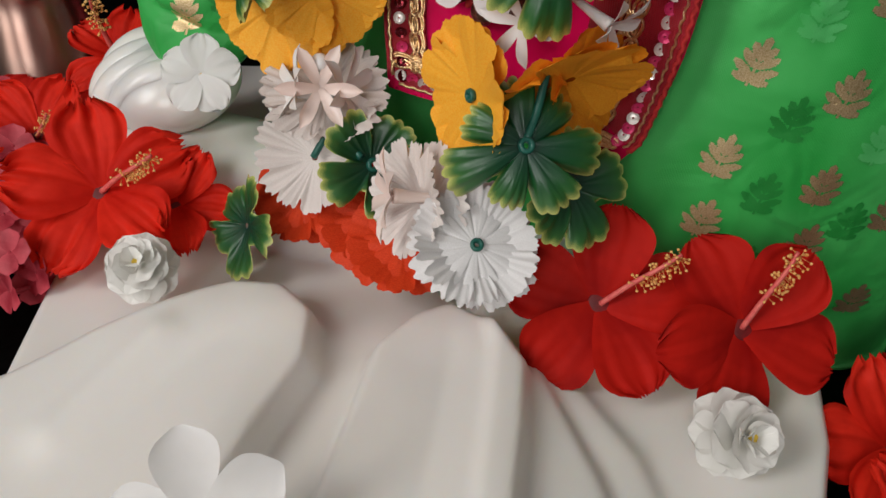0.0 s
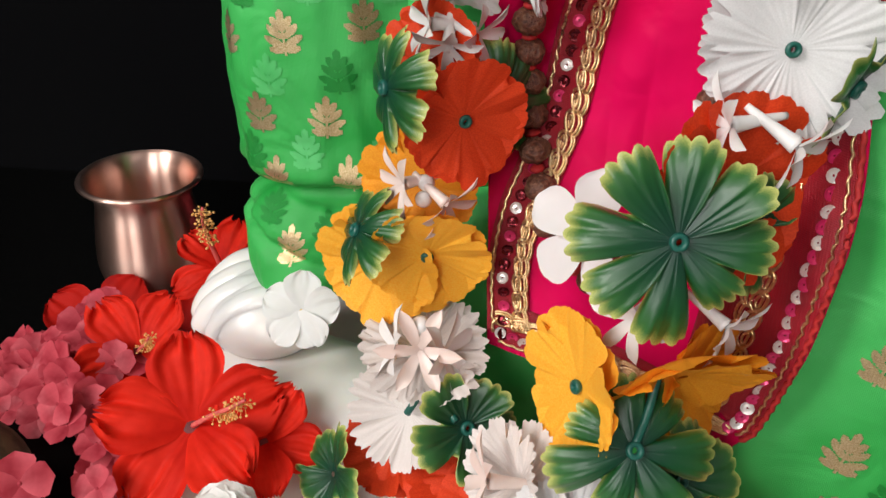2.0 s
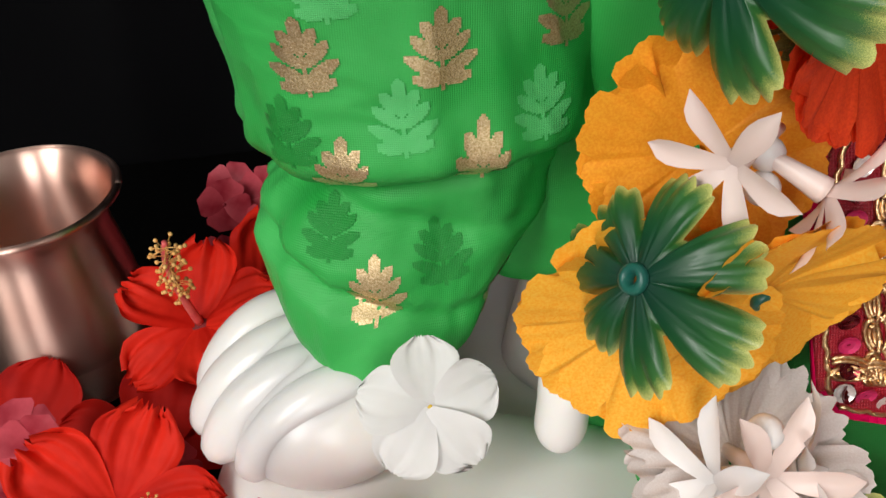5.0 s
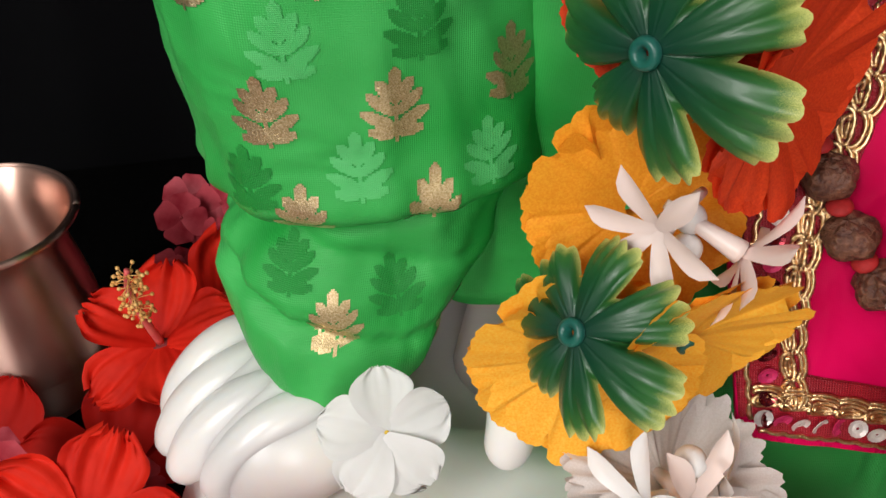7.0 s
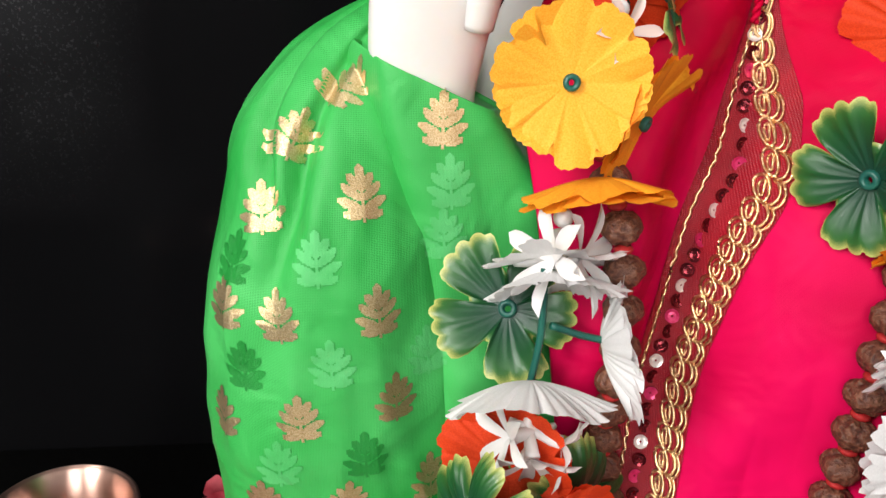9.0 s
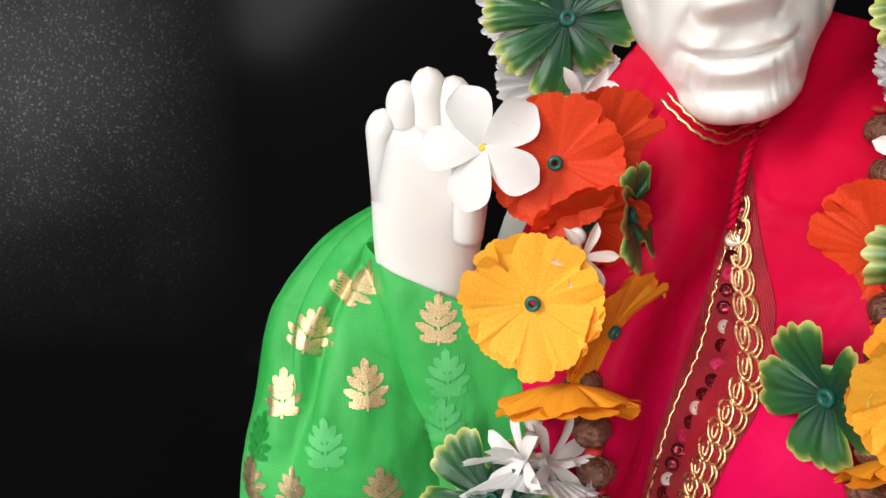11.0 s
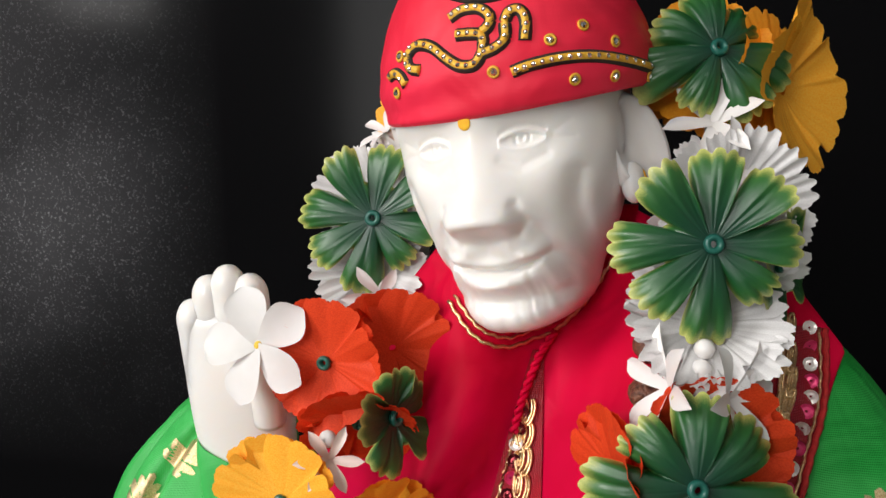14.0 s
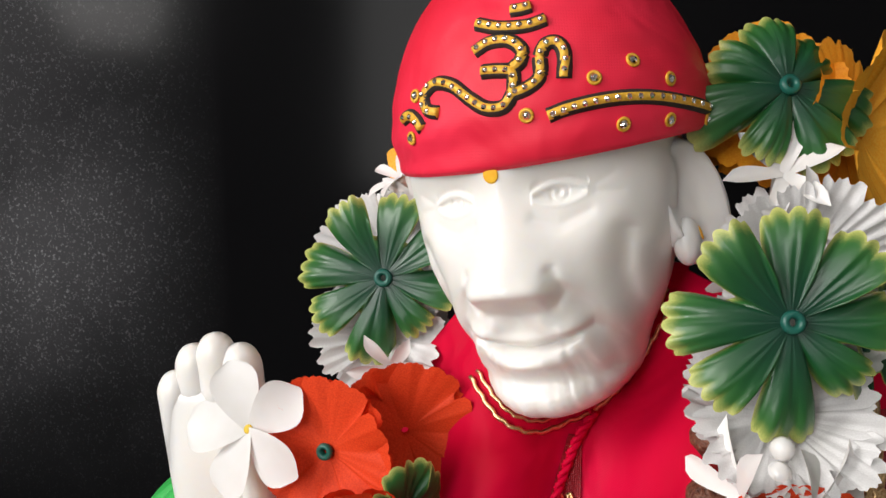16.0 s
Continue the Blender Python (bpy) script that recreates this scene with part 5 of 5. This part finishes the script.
def cap_stroke(pts, width=0.0021, stones=True):
    line = resample(pts, 0.0009) if len(pts) > 2 else np.linspace(pts[0], pts[1], 8)
    top = [on_cap(x, z, 0.0002)[0] for x, z in line]
    low = [on_cap(x, z, -0.0009)[0] for x, z in line]
    o = child("embroidered_stroke", mesh_of("embroidered_stroke", *tube(top, width, 10, 1), M_YELLOW_EMB), cap, "padded golden yellow embroidery")
    child("dark_outline", mesh_of("dark_outline", *tube(low, width * 1.42, 10, 1), M_BLACK_EMB), o, "dark outline stitching")
    if stones:
        for i in range(2, len(line) - 1, 4):
            p, nrm = on_cap(line[i][0], line[i][1], width + 0.0002)
            m = Matrix.Translation(p) @ nrm.to_track_quat("Z", "Y").to_matrix().to_4x4()
            child("stone", GEM, o, "silver stone", m)


def gem_mesh(r):
    vs = [(0, 0, r * 0.8)]
    for k, (q, z) in enumerate(((0.55, 0.62), (1.0, 0.12), (1.0, -0.2))):
        vs += [(r * q * math.cos(math.pi * s / 4 + 0.2 * k), r * q * math.sin(math.pi * s / 4 + 0.2 * k), r * z) for s in range(8)]
    fs = [(0, 1 + s, 1 + (s + 1) % 8) for s in range(8)] + grid_faces(3, 8, True, 1)
    return mesh_of("stone", vs, fs, M_SILVER, False)


GEM, GEM_BIG = gem_mesh(0.00105), gem_mesh(0.0015)
cap_stroke([(0.0379, 0.6895), (0.0435, 0.6926), (0.0506, 0.6928), (0.0552, 0.6895), (0.0549, 0.6856), (0.0520, 0.6830)])
cap_stroke([(0.0412, 0.6824), (0.0470, 0.6826), (0.0520, 0.6819), (0.0529, 0.6776), (0.0522, 0.6738), (0.0493, 0.6700), (0.0431, 0.6697), (0.0367, 0.6732), (0.0300, 0.6779), (0.0229, 0.6790), (0.0184, 0.6747), (0.0197, 0.6696), (0.0249, 0.6684)])
cap_stroke([(0.0522, 0.6742), (0.0581, 0.6765), (0.0619, 0.6803), (0.0617, 0.6870), (0.0635, 0.6912), (0.0673, 0.6917), (0.0699, 0.6878), (0.0701, 0.6792)])
cap_stroke([(0.0383, 0.6996), (0.0463, 0.6978), (0.0564, 0.6979), (0.0637, 0.7002)])
cap_stroke([(0.0505, 0.7036), (0.0545, 0.7040), (0.0580, 0.7050)])
cap_stroke([(0.0079, 0.6663), (0.0111, 0.6677), (0.0143, 0.6662), (0.0177, 0.6620)])
cap_stroke([(0.0650, 0.6669), (0.0726, 0.6697), (0.0857, 0.6725), (0.0989, 0.6732), (0.1111, 0.6719), (0.1215, 0.6700)])
for x, z in ((0.0576, 0.6670), (0.0801, 0.6795), (0.0927, 0.6856), (0.1057, 0.6796), (0.0902, 0.6639), (0.1061, 0.6655), (0.1209, 0.6661), (0.0139, 0.6749), (0.0121, 0.6592)):
    p, nrm = on_cap(x, z, 0.0004)
    m = Matrix.Translation(p) @ nrm.to_track_quat("Z", "Y").to_matrix().to_4x4()
    ring = [(0.0021 * math.cos(a), 0.0021 * math.sin(a), 0) for a in np.linspace(0, 2 * math.pi, 17)]
    o = child("stone_setting", mesh_of("stone_setting", *tube(ring, 0.0006, 6, 1), M_YELLOW_EMB), cap, "round golden stone setting", m)
    child("stone", GEM_BIG, o, "silver stone", pose(0, 0, 0.0004))

# paste marks on brow and ear lobe
STATUE_BVH = bvh_of(STATUE_ME)
for x, z, y0, r in ((0.0441, 0.6462, 0.3, 0.0030), (0.1212, 0.6216, 0.3, 0.0027)):
    p, nrm, _, _ = STATUE_BVH.ray_cast(Vector((x, y0, z)), Vector((0, 1, 0)))
    nrm = nrm if nrm.y < 0 else -nrm
    m = Matrix.Translation(p) @ nrm.to_track_quat("Z", "Y").to_matrix().to_4x4()
    thing("paste_mark", "round dot of yellow turmeric paste on the marble", "mark", mesh_of("paste_mark", *blob((0, 0, 0), (r, r * 1.1, 0.0006), (0, 0, 0), 20, 8), M_YELLOW_DOT), m, "paste marks")


# string of seed beads
def seed_bead():
    def lump(v):
        k = 1 + 0.10 * noise.noise(v * 420) + 0.05 * math.cos(5 * math.atan2(v.y, v.x))
        return v * k
    return mesh_of("seed_bead", *blob((0, 0, 0), (0.0088, 0.0088, 0.0070), (0, 0, 0), 24, 16, lump), M_RUDRAKSHA)


string = thing("seed_bead_string", "string of brown rudraksha seed beads hanging over the shawl", "necklace")
SEED = seed_bead()
knot = mesh_of("thread_knot", *blob((0, 0, 0), (0.0042, 0.0042, 0.0022), (0, 0, 0), 12, 8), M_THREAD_RED)
STRING = [(-0.012, 0.455), (-0.005, 0.415), (-0.0035, 0.377), (-0.003, 0.335), (0.0005, 0.295), (0.008, 0.257), (0.020, 0.228), (0.040, 0.214), (0.062, 0.226), (0.0767, 0.255), (0.0830, 0.283), (0.0860, 0.306), (0.0895, 0.352), (0.0945, 0.385), (0.100, 0.415), (0.107, 0.455), (0.116, 0.495), (0.124, 0.530), (0.128, 0.560)]
rows = path_frames(resample(STRING, 0.0085), (1, 0))
for i, (p, t, n) in enumerate(rows):
    d = Vector((t[0], 0, t[1]))
    q = d.to_track_quat("Z", "Y").to_matrix().to_4x4()
    at = Matrix.Translation(on_shawl(p[0], p[1], 0.0075)) @ q
    child("seed_bead" if i % 2 == 0 else "thread_knot", SEED if i % 2 == 0 else knot, string, "" if i % 2 == 0 else "red thread knot", at @ pose(0, 0, 0, 0, 0, 40 * i))


# woven leaf motifs
MOTIF_CELLS = 34


def motif_mask():
    """The cells of a leaf's outline: a midrib, a top lobe and four pairs that lean upwards."""
    lobes = [(0.0, 0.22, 0.0, 0.36, 0.100)]
    for h, lean, length in ((-0.40, 82, 0.40), (-0.30, 62, 0.54), (-0.11, 50, 0.50), (0.08, 38, 0.42)):
        lobes += [(0.0, h, side * radians(lean), length, 0.092) for side in (-1, 1)]
    cells = []
    for i in range(-20, 20):
        for j in range(-20, 22):
            px, pz = (i + 0.5) / MOTIF_CELLS, (j + 0.5) / MOTIF_CELLS
            inside = abs(px) < 0.03 and -0.52 < pz < 0.3
            for bx, bz, lean, length, half in lobes:
                along = (px - bx) * math.sin(lean) + (pz - bz) * math.cos(lean)
                cross = (px - bx) * math.cos(lean) - (pz - bz) * math.sin(lean)
                inside |= ((along - length / 2) / (length / 2)) ** 2 + (cross / half) ** 2 < 1
            if inside:
                cells.append((i, j))
    return cells


MOTIF_MASK = motif_mask()


def motif(x, z, size, mat, turn=0.0, name="gold_motif"):
    """A woven leaf with four pairs of lobes along a midrib: small stepped cells of thread laid on the cloth as one skin."""
    hit = GREEN_BVH.ray_cast(Vector((x, 0.1, z)), Vector((0, 1, 0)))
    if hit[0] is None:
        return None
    nrm = hit[1] if hit[1].y < 0 else -hit[1]
    up = Vector((0, 0, 1)) - nrm * nrm.z
    up.normalize()
    across = up.cross(nrm)
    ca, sa = math.cos(radians(turn)), math.sin(radians(turn))
    index, verts, faces = {}, [], []

    def corner(i, j):
        if (i, j) not in index:
            qx, qz = i / MOTIF_CELLS, j / MOTIF_CELLS
            qx, qz = qx * ca - qz * sa, qx * sa + qz * ca
            w = hit[0] + (across * qx + up * qz) * size
            near = GREEN_BVH.ray_cast(w + nrm * 0.02, -nrm, 0.06)
            if near[0] is not None:
                w = near[0] + nrm * 0.0005
            index[(i, j)] = len(verts)
            verts.append(w)
        return index[(i, j)]
    for i, j in MOTIF_MASK:
        faces.append((corner(i, j), corner(i + 1, j), corner(i + 1, j + 1), corner(i, j + 1)))
    return child(name, mesh_of(name, verts, faces, mat), robe, "woven gold leaf motif" if mat is M_ZARI else "tone-on-tone woven leaf motif")


for x, z, turn in ((-0.1505, 0.3644, 12), (-0.1045, 0.3684, 2), (-0.0954, 0.3217, 0), (-0.1414, 0.3128, 6), (-0.160, 0.2627, 6), (-0.1179, 0.2636, 0), (-0.1514, 0.221, 0), (-0.105, 0.222, 0), (-0.1791, 0.3059, 12), (-0.0765, 0.2707, -4), (-0.1449, 0.1735, 0),
                   (-0.1186, 0.4648, -20), (-0.141, 0.4437, -30), (-0.1121, 0.421, 0), (-0.1573, 0.4109, 8), (-0.0757, 0.4537, 0), (-0.1766, 0.3654, 10), (-0.098, 0.158, -14)):
    motif(x, z, 0.0240, M_ZARI, turn)
for x, z, turn in ((0.1698, 0.3165, -12), (0.1685, 0.2682, -12), (0.1687, 0.217, -12), (0.1638, 0.1641, -12), (0.1758, 0.3584, -10), (0.2174, 0.1534, -10), (0.2143, 0.206, -10), (0.222, 0.256, -10), (0.1619, 0.125, -14), (0.2209, 0.1147, -10), (0.2202, 0.4829, -6), (0.2054, 0.440, -6), (0.262, 0.285, -6), (0.262, 0.235, -6), (0.262, 0.185, -6), (0.262, 0.135, -6), (0.225, 0.31, -8), (0.228, 0.37, -8), (0.265, 0.34, -8), (0.252, 0.41, -8), (0.2677, 0.0676, -8), (0.212, 0.066, -10)):
    motif(x, z, 0.0240, M_ZARI, turn)
for x, z, kind in ((-0.1262, 0.3428, 0), (-0.0798, 0.3421, 0), (-0.110, 0.2917, 1), (-0.152, 0.2869, 0), (-0.1311, 0.2417, 0), (-0.0841, 0.240, 0), (-0.1672, 0.3357, 1), (-0.1197, 0.1855, 1), (-0.158, 0.195, 1), (-0.1325, 0.3933, 0), (-0.1705, 0.3875, 1), (-0.0714, 0.4255, 0), (-0.0737, 0.400, 0), (-0.168, 0.236, 1)):
    motif(x, z, 0.0240, M_DARK_WEAVE if kind else M_GREEN_WEAVE, 4, "self_motif")
for x, z, kind in ((0.192, 0.290, 1), (0.192, 0.243, 0), (0.192, 0.190, 1), (0.1882, 0.1459, 1), (0.190, 0.098, 1), (0.240, 0.18, 0), (0.243, 0.232, 1), (0.245, 0.285, 0), (0.196, 0.335, 1), (0.24, 0.13, 1), (0.205, 0.400, 0)):
    motif(x, z, 0.0240, M_DARK_WEAVE if kind else M_GREEN_WEAVE, -10, "self_motif")
